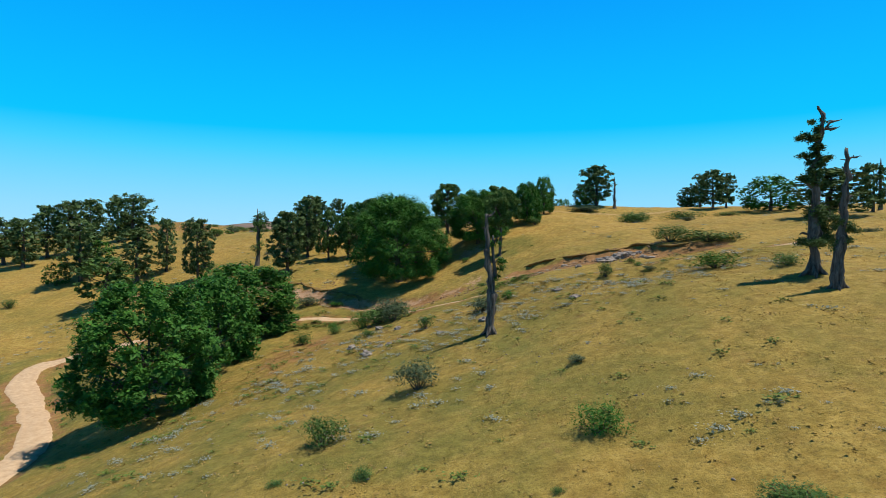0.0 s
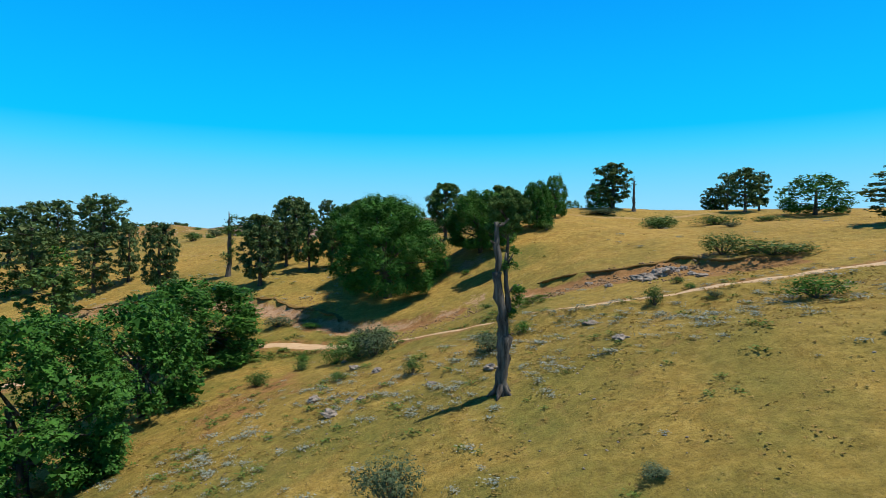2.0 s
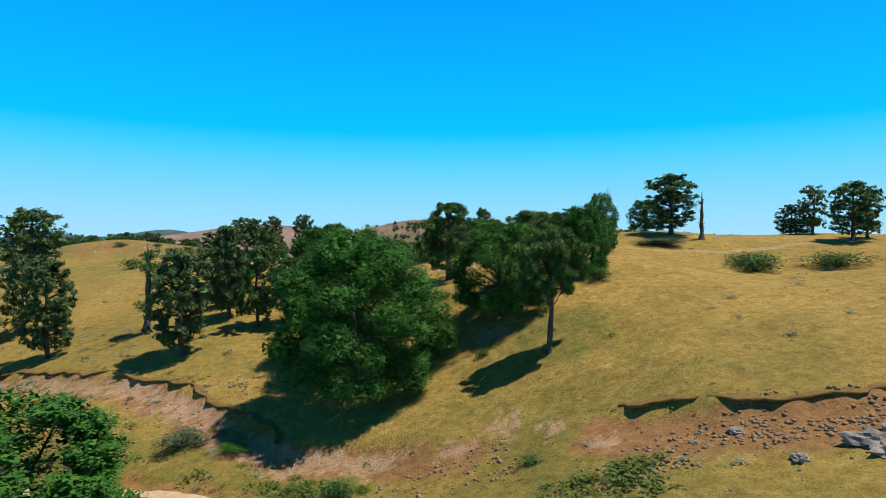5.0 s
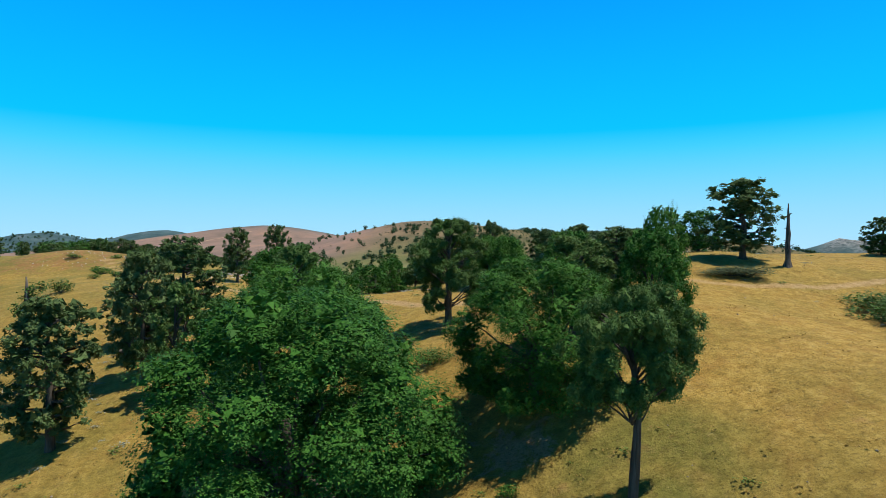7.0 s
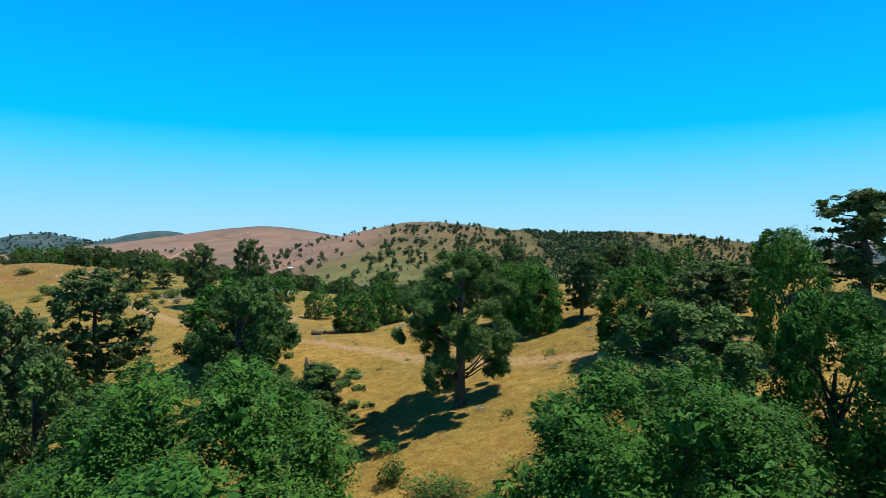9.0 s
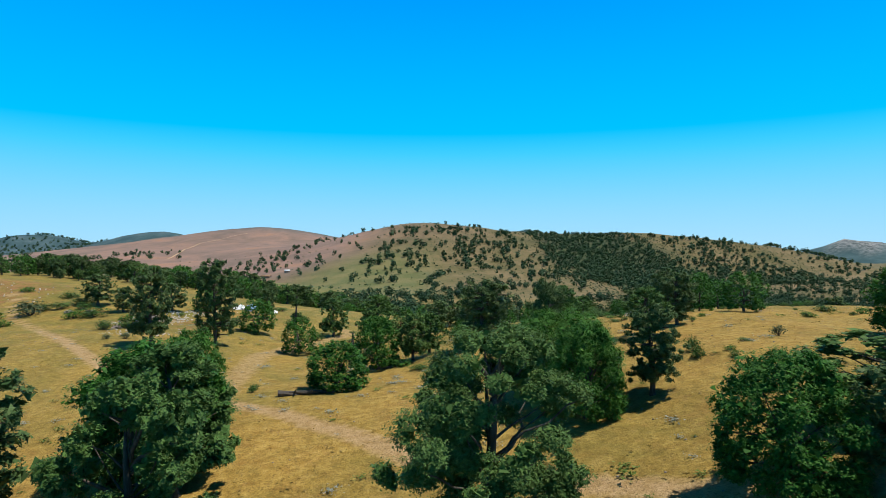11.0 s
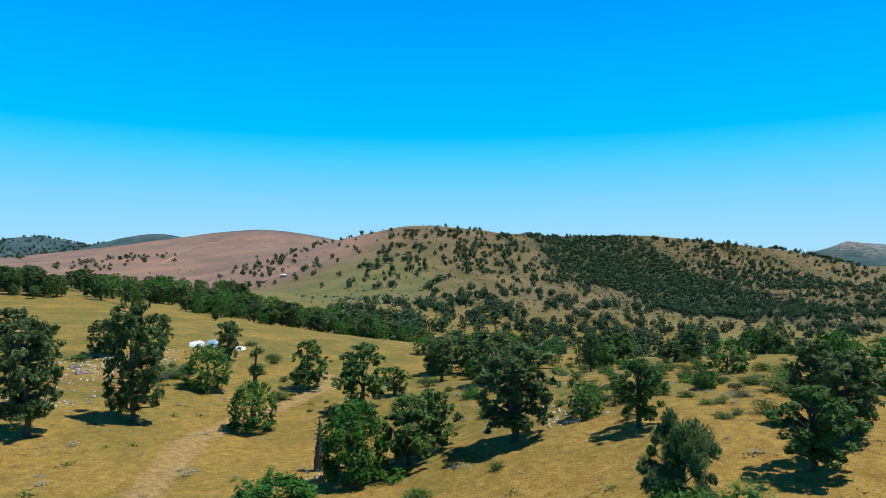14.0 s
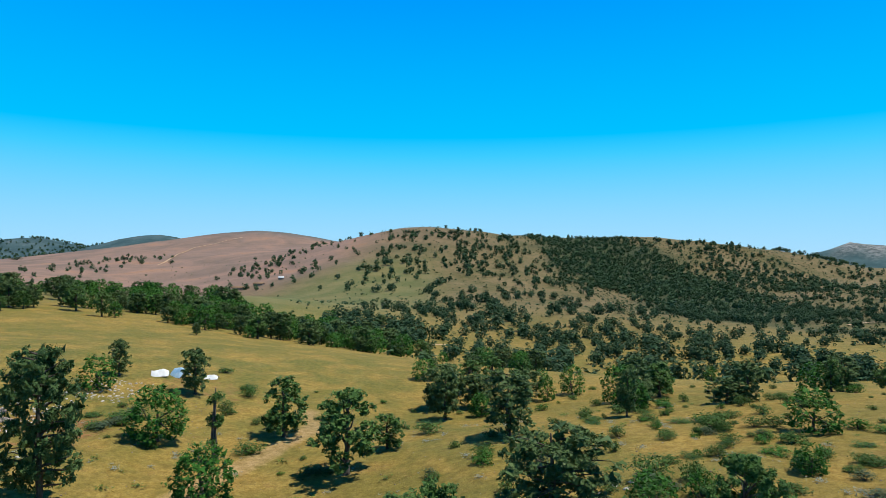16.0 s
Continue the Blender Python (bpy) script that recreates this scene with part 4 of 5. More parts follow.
for x, y, rx, ry, count in WOODS:
    for k in range(int(count)):
        px, py = x + wood_rng.uniform(-1, 1) * rx * 1.15, y + wood_rng.uniform(-1, 1) * ry * 1.1
        if ripple(np.array(px), np.array(py), 90.0, 40) < -0.55 and count < 200:
            px, py = px + 35, py + 20
        tall = wood_rng.uniform(5.0, 10.0) if y < 400 else wood_rng.uniform(6.0, 10.5) if y < 720 else wood_rng.uniform(7.0, 13.0) if y < 2500 else wood_rng.uniform(12, 20)
        if py < 340 or py < 560 and planted < 230:
            if py < 340:
                tall *= 0.58
            plant("BJOBJ"[k % 5] if py < 430 else "BJB"[k % 3], px, py, tall, tall * wood_rng.uniform(0.75, 1.1), k % 4, 4 if py < 430 else 5, "trees of the far woods")
            planted += 1
        else:
            far_spots.append((px, py, tall * (1.1 if count < 400 else 0.9), wood_rng.uniform(0, 6.28), wood_rng.uniform(0.8, 1.15)))


def far_clump(r, lumps, skin, size):
    """A small tree one metre high, seen from afar: a few uneven lumps of leaf sprays round a full middle."""
    out = []
    for k in range(lumps):
        a, reach = k * 2.4 + r.uniform(-0.5, 0.5), 0.22 * math.sqrt(k / lumps)
        c = np.array([math.cos(a) * reach, math.sin(a) * reach, r.uniform(0.30, 0.62) if k else 0.56])
        d, p = in_ball(r, skin, 0.5)
        out.append(leaves(r, c + d * r.uniform(0.20, 0.32) * [1, 1, 1.15], 0.012, size, 1, 0.2, d * 0.6)[0])
    return np.concatenate(out)


def build_far_woods(name, spots, patterns, label, category):
    """Hundreds of small distant trees or bushes in one mesh."""
    spots = np.array(spots)
    ground = land(spots[:, 0], spots[:, 1]) - 0.06 * spots[:, 2]
    lv = []
    for k, (x, y, tall, turn, wide) in enumerate(spots):
        q = patterns[k % len(patterns)] * [tall * wide, tall * wide, tall]
        cs, sn = math.cos(turn), math.sin(turn)
        lv.append(np.stack([q[:, 0] * cs - q[:, 1] * sn + x, q[:, 0] * sn + q[:, 1] * cs + y, q[:, 2] + ground[k]], -1))
    lv = np.concatenate(lv)
    tagged(mesh_object(name, lv, np.arange(len(lv)).reshape(-1, 3), LEAF_FAR), label, category, kind="stuff")


far_rng = np.random.RandomState(5)
near_far, far_far = [q for q in far_spots if q[1] < 950], [q for q in far_spots if q[1] >= 950]
build_far_woods("distant_woods", near_far, [far_clump(far_rng, 6, 26, 0.105) for k in range(6)], "scattered dark green oak woods on the lower hillsides", "woods")
build_far_woods("distant_woods", far_far, [far_clump(far_rng, 3, 14, 0.19) for k in range(6)], "dark green oak woods on the far hillsides", "woods")

# low scrub on the hills, as x, y, half width, half depth and number
scrub = []
for x, y, rx, ry, count in ((640, 1250, 190, 420, 3000), (370, 1280, 170, 460, 3000), (60, 1200, 200, 420, 800), (200, 620, 260, 180, 900), (-20, 640, 90, 200, 260), (-420, 1250, 200, 300, 120), (100, 430, 120, 90, 350)):
    for k in range(count):
        t = far_rng.uniform(1.4, 4.2)
        scrub.append((x + far_rng.uniform(-1, 1) * rx, y + far_rng.uniform(-1, 1) * ry, t, far_rng.uniform(0, 6.28), far_rng.uniform(0.9, 1.7)))
build_far_woods("hillside_scrub", scrub, [far_clump(far_rng, 1, 9, 0.30) for k in range(6)], "low dark scrub dotted over the brown hillsides", "scrub")




# ---- road ----
def glide(line, step):
    """Even points along a smooth curve through the line's corners."""
    p = np.array([line[0], *line, line[-1]], float)
    out = []
    for a, b, c, d in zip(p, p[1:], p[2:], p[3:]):
        n = max(2, int(np.linalg.norm(c - b) / step))
        for t in np.linspace(0, 1, n, endpoint=False):
            out.append(0.5 * (2 * b + (c - a) * t + (2 * a - 5 * b + 4 * c - d) * t * t + (3 * b - a - 3 * c + d) * t ** 3))
    return np.array(out + [p[-1]])


def lay_track(name, line, width, step, lift, label, material, ruts=0.05):
    p = glide(line, step)
    way = np.gradient(p, axis=0)
    way /= np.linalg.norm(way, axis=1)[:, None]
    side = np.stack([way[:, 1], -way[:, 0]], -1)
    r = np.random.RandomState(9)
    across = np.array([-0.5, -0.42, -0.28, -0.12, 0.0, 0.12, 0.28, 0.42, 0.5])
    rise = np.array([-0.12, 0.0, -ruts, 0.0, ruts * 0.8, 0.0, -ruts, 0.0, -0.12])
    wob = 1 + 0.16 * np.convolve(r.randn(len(p)), np.ones(5) / 3, "same")
    rows = []
    for a, up in zip(across, rise):
        q = p + side * (a * width * (wob if abs(a) > 0.4 else 1 + 0 * wob))[:, None]
        rows.append(np.column_stack([q, land(q[:, 0], q[:, 1]) + lift + up]))
    v = np.stack(rows, 1)
    m, k = len(p), len(across)
    i = (np.arange(m - 1)[:, None] * k + np.arange(k - 1)).ravel()
    ob = mesh_object(name, v.reshape(-1, 3), np.stack([i, i + k, i + k + 1, i + 1], -1), material, shade=True)
    return tagged(ob, label, "road", kind="structure")


lay_track("road", ROAD_LINE, 3.3, 0.8, 0.10, "pale sandy dirt road with wheel ruts", ROAD)
lay_track("distant_track", [(-639, 2084), (-679, 1994), (-729, 1906), (-684, 1660), (-662, 1552)], 3.5, 12, 1.6, "pale dirt track crossing a distant slope", ROAD)
lay_track("distant_track", [(410, 756), (445, 782), (473, 788)], 3.5, 12, 1.6, "pale dirt track crossing a distant slope", ROAD)
lay_track("distant_track", [(-52, 370), (-48, 420), (-26, 472), (4, 505)], 2.5, 4, 0.5, "pale dirt track crossing a distant slope", ROAD)



# ---- the turf lip that hangs over the cut banks ----
def turf_lip(line, label, seed):
    """The broken edge of the sod along a bank: a thick ragged strip that stands out over the bare face."""
    r = np.random.RandomState(seed)
    p = glide(line, 0.45)
    p = p[4:-6][p[4:-6, 0] < 32]
    way = np.gradient(p, axis=0)
    way /= np.linalg.norm(way, axis=1)[:, None]
    up_side = np.stack([-way[:, 1], way[:, 0]], -1)
    for _ in range(12):
        d, _along = off_line(p[:, 0], p[:, 1], line)
        p = p - up_side * np.clip(d + bank_wander(p[:, 0], p[:, 1]), -0.4, 0.4)[:, None] * 0.6
    jag = 0.26 * np.convolve(r.randn(len(p)), np.ones(3) / 2, "same") + 0.18 * ripple(p[:, 0], p[:, 1], 6.0, seed)
    rows = []
    for out, rise in ((1.6, -0.14), (0.75, -0.04), (0.05, -0.03), (-0.10, -0.09), (-0.07, -0.20), (0.40, -0.36)):
        q = p + up_side * (out + (jag if out < 0.5 else 0 * jag) + 0.35)[:, None]
        top = p + up_side * 0.9
        z = np.maximum(land(top[:, 0], top[:, 1]), land(p[:, 0], p[:, 1])) if out < 0.5 else land(q[:, 0], q[:, 1])
        rows.append(np.column_stack([q, z + rise + 0.03 * r.randn(len(p))]))
    v = np.stack(rows, 1)
    m, k = len(p), 6
    i = (np.arange(m - 1)[:, None] * k + np.arange(k - 1)).ravel()
    ob = mesh_object("turf_lip", v.reshape(-1, 3), np.stack([i, i + 1, i + k + 1, i + k], -1), TURF)
    tagged(ob, label, "ground", kind="structure")


turf_lip(BANK_LINE, "ragged sod edge above the bare earth bank", 3)
turf_lip(CUT_LINE[:-2], "broken sod edge along the eroded cut", 4)


# ---- the broken old trees beside the meadow ----
def gnarled_tree(name, label, x, y, tall, stems, clumps, leaf, seed):
    """An old tree one metre high: crooked stems as (corners, thickness below, thickness above), leaf clumps as (x, y, z, half width, half height, sprays)."""
    r = np.random.RandomState(seed)
    top = new(name)
    top.matrix_basis = pose(x, y, at_ground(x, y)) @ Matrix.Diagonal((tall, tall, tall, 1))
    tagged(top, label, "tree")
    wood = []
    for k, (corners, low, high) in enumerate(stems):
        p = []
        c = np.array(corners, float)
        for a, b in zip(c, c[1:]):
            n = max(2, int(np.linalg.norm(b - a) / 0.035))
            p += [a + (b - a) * s for s in np.linspace(0, 1, n, endpoint=False)]
        p = np.array(p + [c[-1]])
        p[1:-1] += r.randn(len(p) - 2, 3) * 0.16 * np.minimum(low, 0.03)
        wood.append(tube(p, np.linspace(low, high, len(p)) * (1 + 0.16 * r.randn(len(p))), 13 if low > 0.015 else 6, seed + k))
    for k in range(16):
        c = np.array(stems[k % min(3, len(stems))][0], float)
        j = r.randint(0, len(c) - 1)
        q = c[j] + (c[j + 1] - c[j]) * r.uniform(0, 1)
        if q[2] > 0.12:
            a = r.uniform(0, 6.28)
            q2 = q + np.array([math.cos(a), math.sin(a) * 0.6, r.uniform(-0.1, 0.7)]) * r.uniform(0.025, 0.065)
            wood.append(tube(bent(q, q2, r, 0.3, 4), np.linspace(0.007, 0.0015, 4), 5, seed + k))
    for k in range(5):
        a = k * 1.3 + 0.4
        wood.append(tube([(math.cos(a) * s, math.sin(a) * s, z) for s, z in ((0.01, 0.06), (0.035, 0.02), (0.06, 0.0), (0.085, -0.02))], [0.020, 0.018, 0.012, 0.005], 6, k))
    wv, wf = join(wood)
    me = bpy.data.meshes.new("trunk")
    me.from_pydata(wv.tolist(), [], wf)
    me.materials.append(BARK_DEAD)
    me.shade_smooth()
    new("trunk", me).parent = top
    c = []
    for cx, cy, cz, w, h, n in clumps:
        for k in range(5):
            m = np.array([cx, cy, cz]) + r.randn(3) * [w * 0.5, w * 0.5, h * 0.5]
            c.append(m + r.randn(n // 5, 3) * [w * 0.33, w * 0.33, h * 0.30])
    new("crown", quick_mesh("crown", *leaves(r, np.concatenate(c), 0.006, 0.0070, 6, 0.25), leaf)).parent = top


gnarled_tree("dead_tree", "dark dead broken tree with one green sprouting side", 4.1, 52.5, 10.8,
             [([(0, 0, -0.05), (0, 0, 0.03), (0.008, 0, 0.20), (0.014, 0, 0.38), (-0.006, 0, 0.50), (-0.022, 0, 0.60), (-0.026, 0, 0.69)], 0.037, 0.022),
              ([(0.010, 0, 0.22), (0.018, 0, 0.34), (0.034, 0.01, 0.44), (0.036, 0.01, 0.56), (0.022, 0.01, 0.68), (0.026, 0, 0.80)], 0.020, 0.008),
              ([(-0.024, 0, 0.66), (-0.016, 0, 0.76), (-0.028, 0, 0.84), (-0.024, 0.01, 0.92), (-0.030, 0, 0.975)], 0.016, 0.011), ([(-0.026, 0, 0.95), (0.0, 0, 0.955), (0.022, 0.01, 0.97), (0.042, 0, 0.995)], 0.009, 0.004),
              ([(-0.022, 0, 0.80), (-0.045, 0.02, 0.85), (-0.062, 0.02, 0.87)], 0.007, 0.002), ([(0.03, 0, 0.55), (0.06, 0, 0.60), (0.10, 0, 0.62)], 0.008, 0.003), ([(0.024, 0, 0.70), (0.045, 0, 0.76), (0.07, 0, 0.80)], 0.007, 0.002)],
             [(0.095, 0, 0.60, 0.030, 0.025, 130), (0.085, 0, 0.54, 0.03, 0.03, 90), (0.05, 0, 0.73, 0.025, 0.03, 70), (0.055, 0, 0.47, 0.02, 0.03, 60), (0.065, 0.01, 0.82, 0.02, 0.015, 40)], LEAF_BEECH, 4)
gnarled_tree("cedar_tree", "tall ragged dark cedar with a bare crooked top", 28.5, 46.0, 12.9,
             [([(0, 0, -0.05), (0, 0, 0.03), (-0.004, 0, 0.20), (0.006, 0, 0.40), (0.004, 0, 0.60), (0.025, 0, 0.74), (0.035, 0, 0.84), (0.055, 0, 0.93), (0.050, 0, 0.965), (0.030, 0, 0.985), (0.018, 0, 0.998)], 0.032, 0.005),
              ([(0.038, 0, 0.85), (0.075, 0.01, 0.868), (0.095, 0, 0.90), (0.118, 0, 0.91)], 0.010, 0.003), ([(0.075, 0.01, 0.868), (0.098, 0, 0.855)], 0.006, 0.003),
              ([(0.03, 0, 0.78), (-0.02, 0, 0.80), (-0.07, 0, 0.81)], 0.010, 0.003), ([(0.01, 0, 0.66), (-0.03, 0.02, 0.68), (-0.06, 0, 0.69)], 0.009, 0.003), ([(0.0, 0, 0.50), (-0.05, 0, 0.55), (-0.09, 0, 0.57)], 0.010, 0.003),
              ([(0.0, 0, 0.28), (0.06, 0.02, 0.32), (0.12, 0, 0.34)], 0.012, 0.004), ([(0.0, 0, 0.22), (-0.05, 0.02, 0.25), (-0.08, 0, 0.24)], 0.010, 0.003)],
             [(0.0, 0, 0.19, 0.08, 0.03, 460), (0.07, 0.02, 0.21, 0.06, 0.04, 420), (0.08, -0.02, 0.30, 0.06, 0.04, 420), (0.03, 0, 0.36, 0.05, 0.05, 380), (0.0, 0.02, 0.45, 0.035, 0.06, 300), (-0.05, 0, 0.56, 0.04, 0.018, 160),
              (0.01, 0, 0.57, 0.035, 0.05, 260), (0.02, 0, 0.66, 0.04, 0.04, 260), (0.075, 0, 0.69, 0.035, 0.012, 110), (-0.03, 0, 0.70, 0.04, 0.014, 150), (0.02, 0, 0.75, 0.03, 0.03, 170), (-0.055, 0, 0.805, 0.035, 0.016, 150),
              (0.0, 0, 0.82, 0.035, 0.014, 120), (0.03, 0, 0.86, 0.02, 0.025, 120), (0.05, 0, 0.92, 0.008, 0.02, 40), (-0.015, 0, 0.905, 0.02, 0.006, 40)], LEAF_CEDAR, 8)
gnarled_tree("dying_tree", "dark broken trunk with a few low green sprays", 27.5, 41.7, 9.7,
             [([(0, 0, -0.05), (0, 0, 0.03), (0.004, 0, 0.20), (0.035, 0, 0.40), (0.050, 0, 0.60), (0.070, 0, 0.80), (0.055, 0, 0.92), (0.060, 0, 1.0)], 0.042, 0.010),
              ([(0.066, 0, 0.92), (0.10, 0, 0.935), (0.13, 0.01, 0.935)], 0.009, 0.003), ([(0.07, 0, 0.80), (0.10, 0, 0.81)], 0.012, 0.006), ([(0.05, 0, 0.85), (0.03, 0, 0.87)], 0.008, 0.004),
              ([(0.05, 0, 0.62), (0.10, 0, 0.66), (0.13, 0, 0.64)], 0.010, 0.003), ([(0.04, 0, 0.50), (0.0, 0, 0.55)], 0.010, 0.003)],
             [(0.09, 0, 0.42, 0.05, 0.035, 200), (0.06, 0.02, 0.34, 0.05, 0.03, 170), (0.11, 0, 0.62, 0.02, 0.05, 80), (0.03, 0, 0.47, 0.03, 0.03, 100), (0.0, 0.02, 0.30, 0.03, 0.03, 60)], LEAF_CEDAR, 9)


# ---- rocks ----
def rock_mesh(seed, rough=0.40):
    r = np.random.RandomState(seed)
    bm = bmesh.new()
    bmesh.ops.create_icosphere(bm, subdivisions=3, radius=0.5)
    for v in bm.verts:
        c = noise.voronoi(v.co * 2.6 + Vector((seed * 3.7, 0, 0)))[0]
        n = 1.9 * (c[1] - c[0]) - 0.6 + 0.8 * noise.noise(v.co * 2.1 + Vector((seed * 3.7, 0, 0))) + 0.4 * noise.noise(v.co * 6.0 + Vector((0, seed, 0)))
        v.co *= 1 + rough * n
        v.co.z = max(v.co.z, -0.2)
        v.co.z *= 0.75
    me = bpy.data.meshes.new("rock")
    bm.to_mesh(me)
    bm.free()
    me.materials.append(STONE)
    return me


rock_stock = [rock_mesh(k) for k in range(6)]
for k, (x, y, size, flat) in enumerate(ROCKS):
    ob = new("rock", rock_stock[k % 6])
    ob.matrix_basis = pose(x, y, at_ground(x, y) + size * flat * 0.04, 0, 0, k * 77) @ Matrix.Diagonal((size * 1.05, size * 0.8, size * flat * 1.25, 1))
    tagged(ob, "pale grey limestone boulder half sunk in grass", "rock", "boulders on the slope")


# ---- small growth and stones, past counting ----
def scatter(name, material, spots, pattern, label, category, seed, size):
    """One mesh of many small pieces: a pattern's corners, turned and scaled at each spot."""
    r = np.random.RandomState(seed)
    spots = np.asarray(spots)
    z = land(spots[:, 0], spots[:, 1])
    n, k = len(spots), len(pattern[0])
    out = []
    for j in range(3):
        mine = np.arange(n) % 3 == j
        v, f = pattern
        a, s = r.uniform(0, 6.283, mine.sum()), r.uniform(size[0], size[1], mine.sum())
        q = v[None] * s[:, None, None]
        x = q[..., 0] * np.cos(a)[:, None] - q[..., 1] * np.sin(a)[:, None] + spots[mine, 0, None]
        y = q[..., 0] * np.sin(a)[:, None] + q[..., 1] * np.cos(a)[:, None] + spots[mine, 1, None]
        out.append(np.stack([x, y, q[..., 2] + z[mine, None]], -1).reshape(-1, 3))
    v = np.concatenate(out)
    f = np.asarray(pattern[1])
    faces = (np.arange(n)[:, None, None] * k + f[None]).reshape(-1, f.shape[1])
    return tagged(mesh_object(name, v, faces, material), label, category, kind="stuff")


def mound(seed, count, high, spread, size):
    """A low loose clump of small leaves."""
    r = np.random.RandomState(seed)
    c = r.randn(count, 3) * [spread, spread, 0] + [0, 0, high]
    c[:, 2] *= r.uniform(0.2, 1.0, count)
    return leaves(r, c, 0.01, size, 1, 1.6)


def strew(seed, zones):
    r = np.random.RandomState(seed)
    out = []
    for x, y, rx, ry, count in zones:
        p = np.stack([r.uniform(-1, 1, count) * rx + x, r.uniform(-1, 1, count) * ry + y], -1)
        keep = ripple(p[:, 0], p[:, 1], 11.0, seed) + 0.6 * ripple(p[:, 0], p[:, 1], 4.0, seed + 1) > r.uniform(-1.0, 0.6, count)
        road = np.abs(off_line(p[:, 0], p[:, 1], ROAD_LINE)[0]) > 2.0
        out.append(p[keep & road])
    return np.concatenate(out)


HERB_ZONES = [(-12, 46, 16, 14, 200), (6, 61, 24, 8, 460), (15, 28, 4, 4, 28), (25, 38, 16, 16, 50), (20, 60, 20, 10, 260), (-45, 115, 30, 25, 500), (0, 130, 60, 60, 300), (-15, 195, 45, 35, 320)]
scatter("flowering_herbs", HERB_PALE, strew(31, HERB_ZONES), mound(1, 60, 0.20, 0.30, 0.08), "pale blue-grey flowering herbs among the dry grass", "herbs", 32, (0.35, 1.3))
scatter("green_herbs", HERB_GREEN, strew(33, [(-5, 50, 30, 24, 200), (2, 61, 26, 10, 160), (-15, 90, 10, 4, 520), (3, 79, 9, 2, 240), (-38, 75, 22, 28, 400), (-30, 125, 45, 30, 260), (10, 180, 50, 50, 300)]), mound(2, 44, 0.22, 0.26, 0.10), "small green herbs and weeds on the slope", "herbs", 34, (0.4, 1.4))
scatter("dry_grass_tufts", STRAW, strew(35, [(4, 61, 30, 10, 4500), (8, 45, 42, 26, 5000), (20, 100, 42, 24, 2500), (-40, 120, 36, 40, 2000), (0, 170, 55, 40, 3000)]), mound(3, 6, 0.07, 0.17, 0.085), "dry straw-coloured grass tufts", "grass", 36, (0.5, 1.5))

bm = bmesh.new()
bmesh.ops.create_icosphere(bm, subdivisions=1, radius=0.5)
stone_pattern = (np.array([[v.co.x, v.co.y * 0.8, v.co.z * 0.42 + 0.06] for v in bm.verts]) * (1 + 0.25 * np.random.RandomState(3).randn(len(bm.verts), 1)), [[v.index for v in f.verts] for f in bm.faces])
bm.free()
STONE_ZONES = [(4, 60, 30, 10, 170), (20, 77, 16, 5, 300), (-8, 48, 20, 20, 350), (25, 40, 20, 20, 160), (-26, 105, 16, 9, 300), (2, 88, 10, 6, 200), (-50, 212, 20, 25, 900), (10, 175, 50, 40, 700), (20, 205, 40, 25, 500), (25, 120, 40, 30, 160)]
scatter("loose_stones", STONE, strew(37, STONE_ZONES), stone_pattern, "small pale limestone pieces strewn over the slope", "stones", 38, (0.05, 0.26))
scatter("limestone_pieces", LIME, strew(41, [(10.2, 191.1, 3, 4, 260), (-53.6, 222.8, 5, 9, 420), (-49.6, 236.1, 4, 6, 260), (-56.1, 225.5, 4, 6, 160), (-12.2, 188.4, 2, 2, 60), (-100, 240, 14, 10, 140), (-48, 205, 5, 5, 120)]), stone_pattern, "bare patches of broken white limestone", "stones", 42, (0.12, 0.6))
scatter("bank_rubble", RUBBLE, strew(39, [(16, 81, 8, 2.5, 700), (25, 77.5, 5, 3.5, 500), (-3, 87, 8, 3, 300), (-28, 108, 14, 6, 300)]), stone_pattern, "reddish brown rubble fallen from the earth bank", "stones", 40, (0.10, 0.5))


# ---- herders' camp ----
def tarp_shelter(x, y, long, wide, high, turn, material, label, seed):
    """A low shelter: a creased sheet, thick as cloth, over a ridge pole on two forked sticks."""
    r = np.random.RandomState(seed)
    top = new("tarp_shelter")
    top.matrix_basis = pose(x, y, at_ground(x, y), 0, 0, turn)
    tagged(top, label, "shelter", "herders' camp")
    nu, nv = 15, 13
    u, v = np.meshgrid(np.linspace(-0.5, 0.5, nu), np.linspace(-0.5, 0.5, nv), indexing="ij")
    z = high * (1 - np.abs(v * 2) ** 1.25) * (1 - 0.25 * (u * 2) ** 2) + 0.05 * r.randn(nu, nv) + 0.06 * np.sin(9 * u + 5 * v)
    p = np.stack([u * long, v * wide + 0.05 * r.randn(nu, nv), np.maximum(z, 0.03)], -1).reshape(-1, 3)
    i = (np.arange(nu - 1)[:, None] * nv + np.arange(nv - 1)).ravel()
    f = np.stack([i, i + nv, i + nv + 1, i + 1], -1)
    under = p - [0, 0, 0.02]
    cloth = mesh_object("cloth", np.vstack([p, under]), np.vstack([f, f[:, ::-1] + len(p)]), material, top)
    for s in (-1, 1):
        v1, f1 = tube([(s * long * 0.46, 0, -0.1), (s * long * 0.46, 0.02, high * 0.4), (s * long * 0.46, 0, high * 0.74)], [0.035, 0.03, 0.025], 6, seed)
        me = bpy.data.meshes.new("pole")
        me.from_pydata(v1.tolist(), [], f1)
        me.materials.append(BARK)
        new("pole", me).parent = top


tarp_shelter(CAMP[0][0], CAMP[0][1], 2.6, 2.0, 1.0, 20, TARP_WHITE, "white plastic tarp shelter pitched on dry ground", 1)
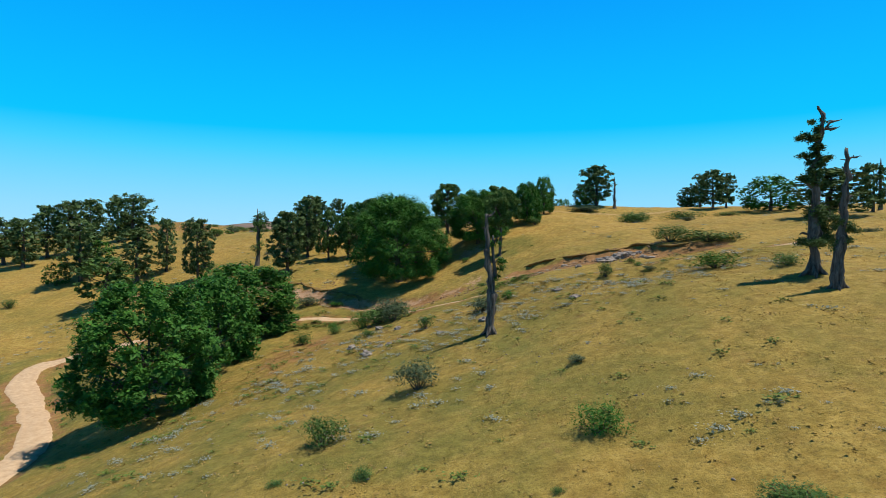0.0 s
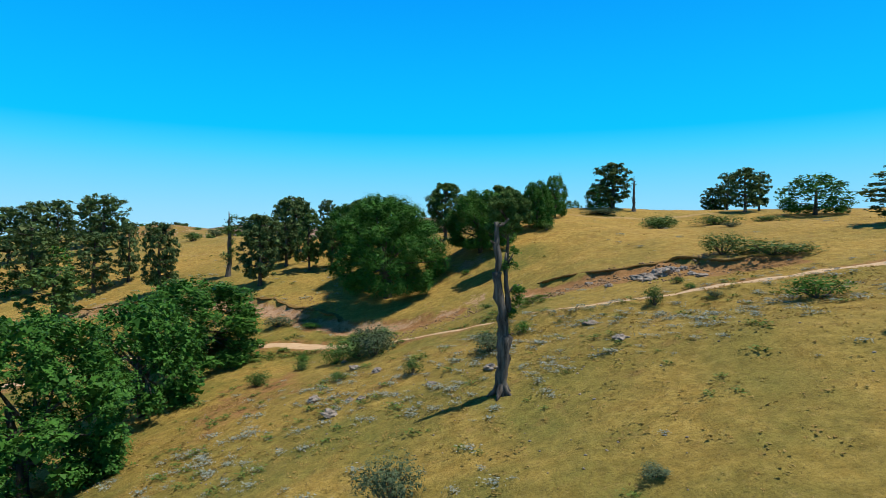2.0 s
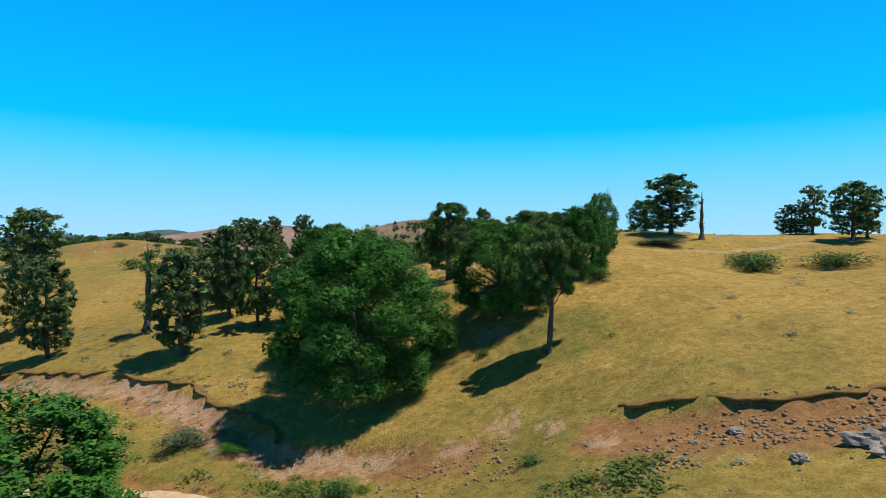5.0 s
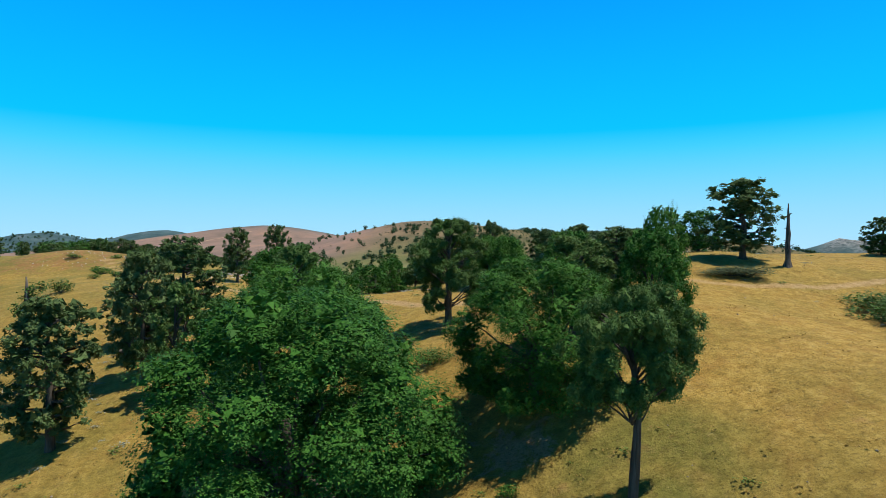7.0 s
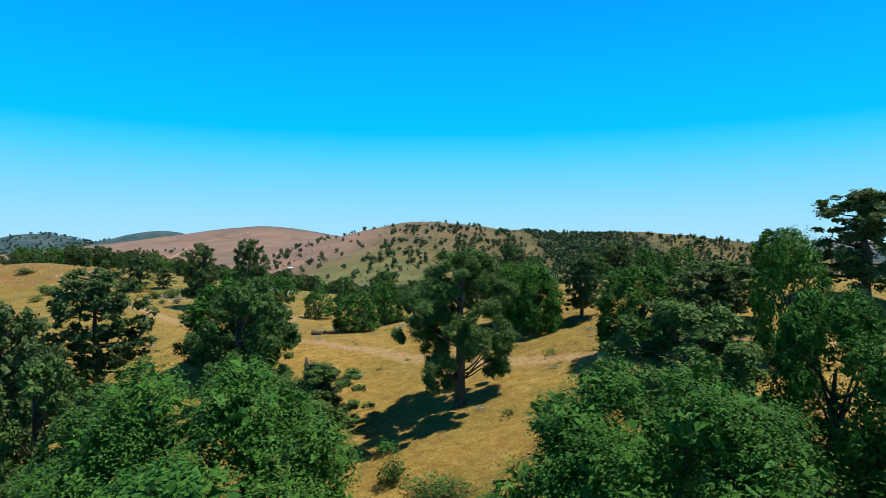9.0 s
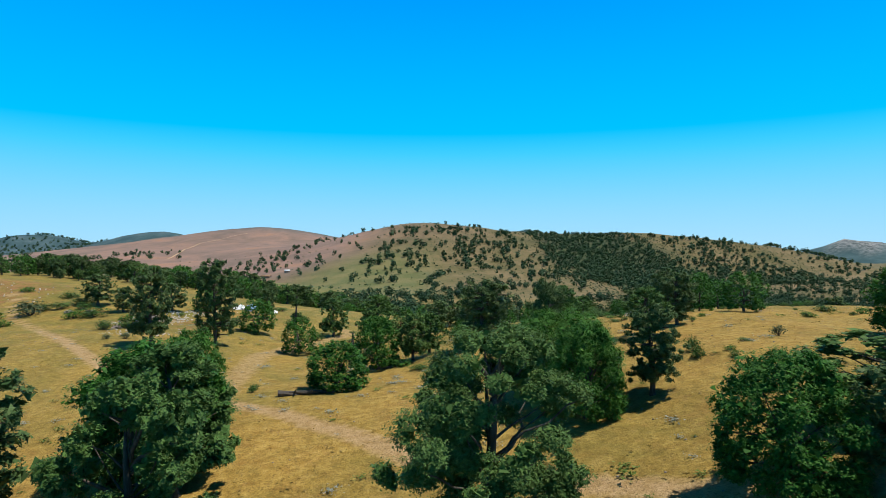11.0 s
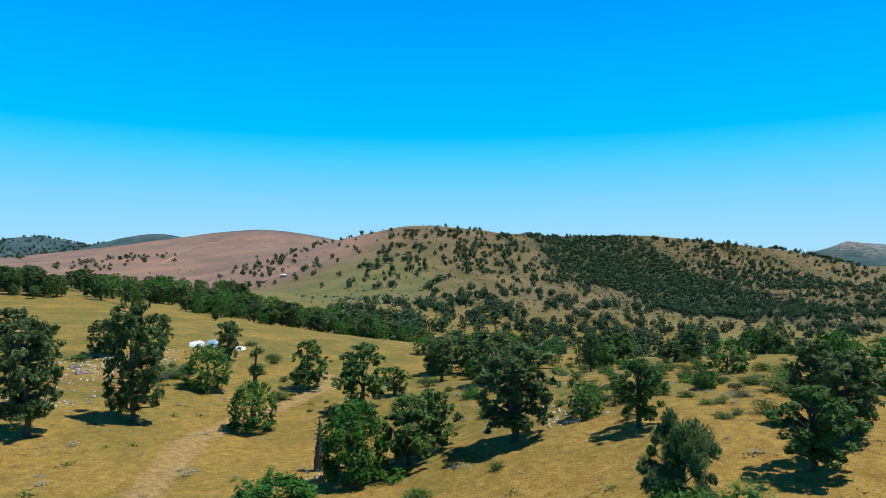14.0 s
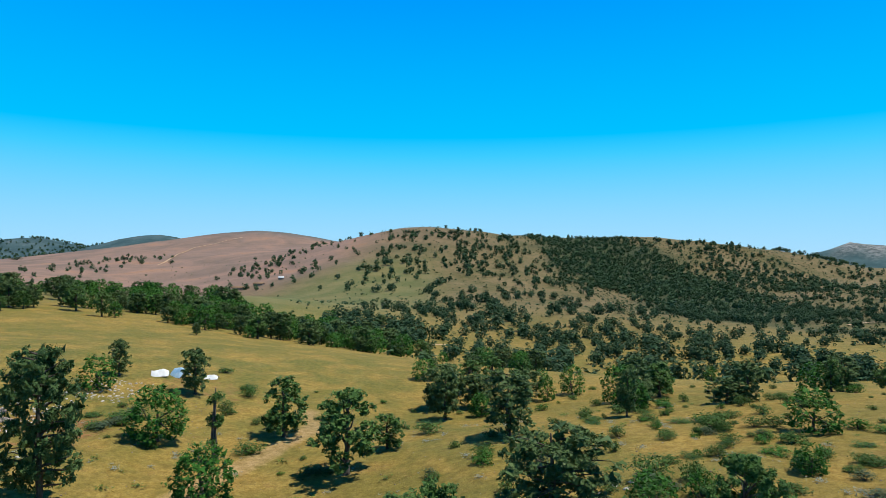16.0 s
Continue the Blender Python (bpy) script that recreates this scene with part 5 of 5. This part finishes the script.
tarp_shelter(CAMP[1][0], CAMP[1][1], 2.8, 2.4, 1.5, -30, TARP_BLUE, "pale blue plastic tarp shelter beside a dead trunk", 2)
tarp_shelter(CAMP[2][0], CAMP[2][1], 2.6, 1.6, 0.7, 10, TARP_WHITE, "low white tarp over camp goods on bare earth", 3)


# ---- fallen trunks ----
def fallen_log(x, y, long, thick, turn, seed):
    r = np.random.RandomState(seed)
    top = new("fallen_log")
    top.matrix_basis = pose(x, y, at_ground(x, y) + thick * 0.8, 0, 0, turn)
    tagged(top, "weathered grey fallen tree trunk lying on grass", "log", "fallen logs")
    p = bent((-long / 2, 0, 0), (long / 2, 0, 0), r, 0.05, 8)
    v, f = tube(p, np.linspace(thick, thick * 0.5, 8), 9, seed)
    me = bpy.data.meshes.new("trunk")
    me.from_pydata(v.tolist(), [], f)
    me.materials.append(BARK_DEAD)
    new("trunk", me).parent = top
    for k in range(3):
        s = p[2 + 2 * k]
        v, f = tube(bent(s, s + [r.uniform(-0.4, 0.6), r.choice([-1, 1]) * long * 0.16, long * 0.10], r, 0.2, 5), np.linspace(thick * 0.4, thick * 0.15, 5), 6, k)
        me = bpy.data.meshes.new("branch_stub")
        me.from_pydata(v.tolist(), [], f)
        me.materials.append(BARK_DEAD)
        new("branch_stub", me).parent = top


for k, (x, y, long, turn) in enumerate(LOGS):
    fallen_log(x, y, long, 0.28, turn, k)


# ---- farm in the far valley ----
def farm_shed(x, y, long, wide, high, turn, roof_material, label):
    """A long low shed with a pitched roof and two door openings."""
    top = new("farm_shed")
    top.matrix_basis = pose(x, y, at_ground(x, y, 0.2), 0, 0, turn)
    tagged(top, label, "shed")
    bm = bmesh.new()
    for x0, x1, low in ((-0.5, -0.2, 0), (-0.2, -0.12, 2.1), (-0.12, 0.2, 0), (0.2, 0.28, 2.1), (0.28, 0.5, 0)):
        for y0, y1 in ((-0.5, -0.44), (0.44, 0.5)):
            q = bmesh.ops.create_cube(bm, size=1)["verts"]
            for v in q:
                v.co = ((x0 + x1) / 2 * long + v.co.x * (x1 - x0) * long, ((y0 + y1) / 2 + v.co.y * (y1 - y0)) * wide, (low + high) / 2 + v.co.z * (high - low))
    for e in (-0.49, 0.49):
        q = bmesh.ops.create_cube(bm, size=1)["verts"]
        for v in q:
            v.co = (e * long + v.co.x * 0.4, v.co.y * wide * 0.88, high / 2 + v.co.z * high)
    me = bpy.data.meshes.new("wall")
    bm.to_mesh(me)
    bm.free()
    me.materials.append(STONE)
    new("wall", me).parent = top
    l, w, rise = long * 0.53, wide * 0.62, wide * 0.28
    v = [(sx * l, yy, zz + dz) for dz in (0, 0.25) for sx in (-1, 1) for yy, zz in ((-w, high - 0.1), (0, high + rise), (w, high - 0.1))]
    f = [(0, 1, 4, 3), (1, 2, 5, 4), (6, 9, 10, 7), (7, 10, 11, 8), (0, 3, 9, 6), (2, 8, 11, 5), (0, 6, 7, 1), (1, 7, 8, 2), (3, 4, 10, 9), (4, 5, 11, 10)]
    mesh_object("roof", v, f, roof_material, top)


farm_shed(-318, 1098, 26, 8, 3.0, 24, RUBBLE, "long low brown-roofed farm shed in the valley")
farm_shed(-296, 1120, 16, 7, 3.0, -8, RUBBLE, "small brown-roofed farm shed in the valley")
farm_shed(-268, 1150, 9, 6, 3.0, 10, TARP_WHITE, "small white-roofed hut on the green valley floor")
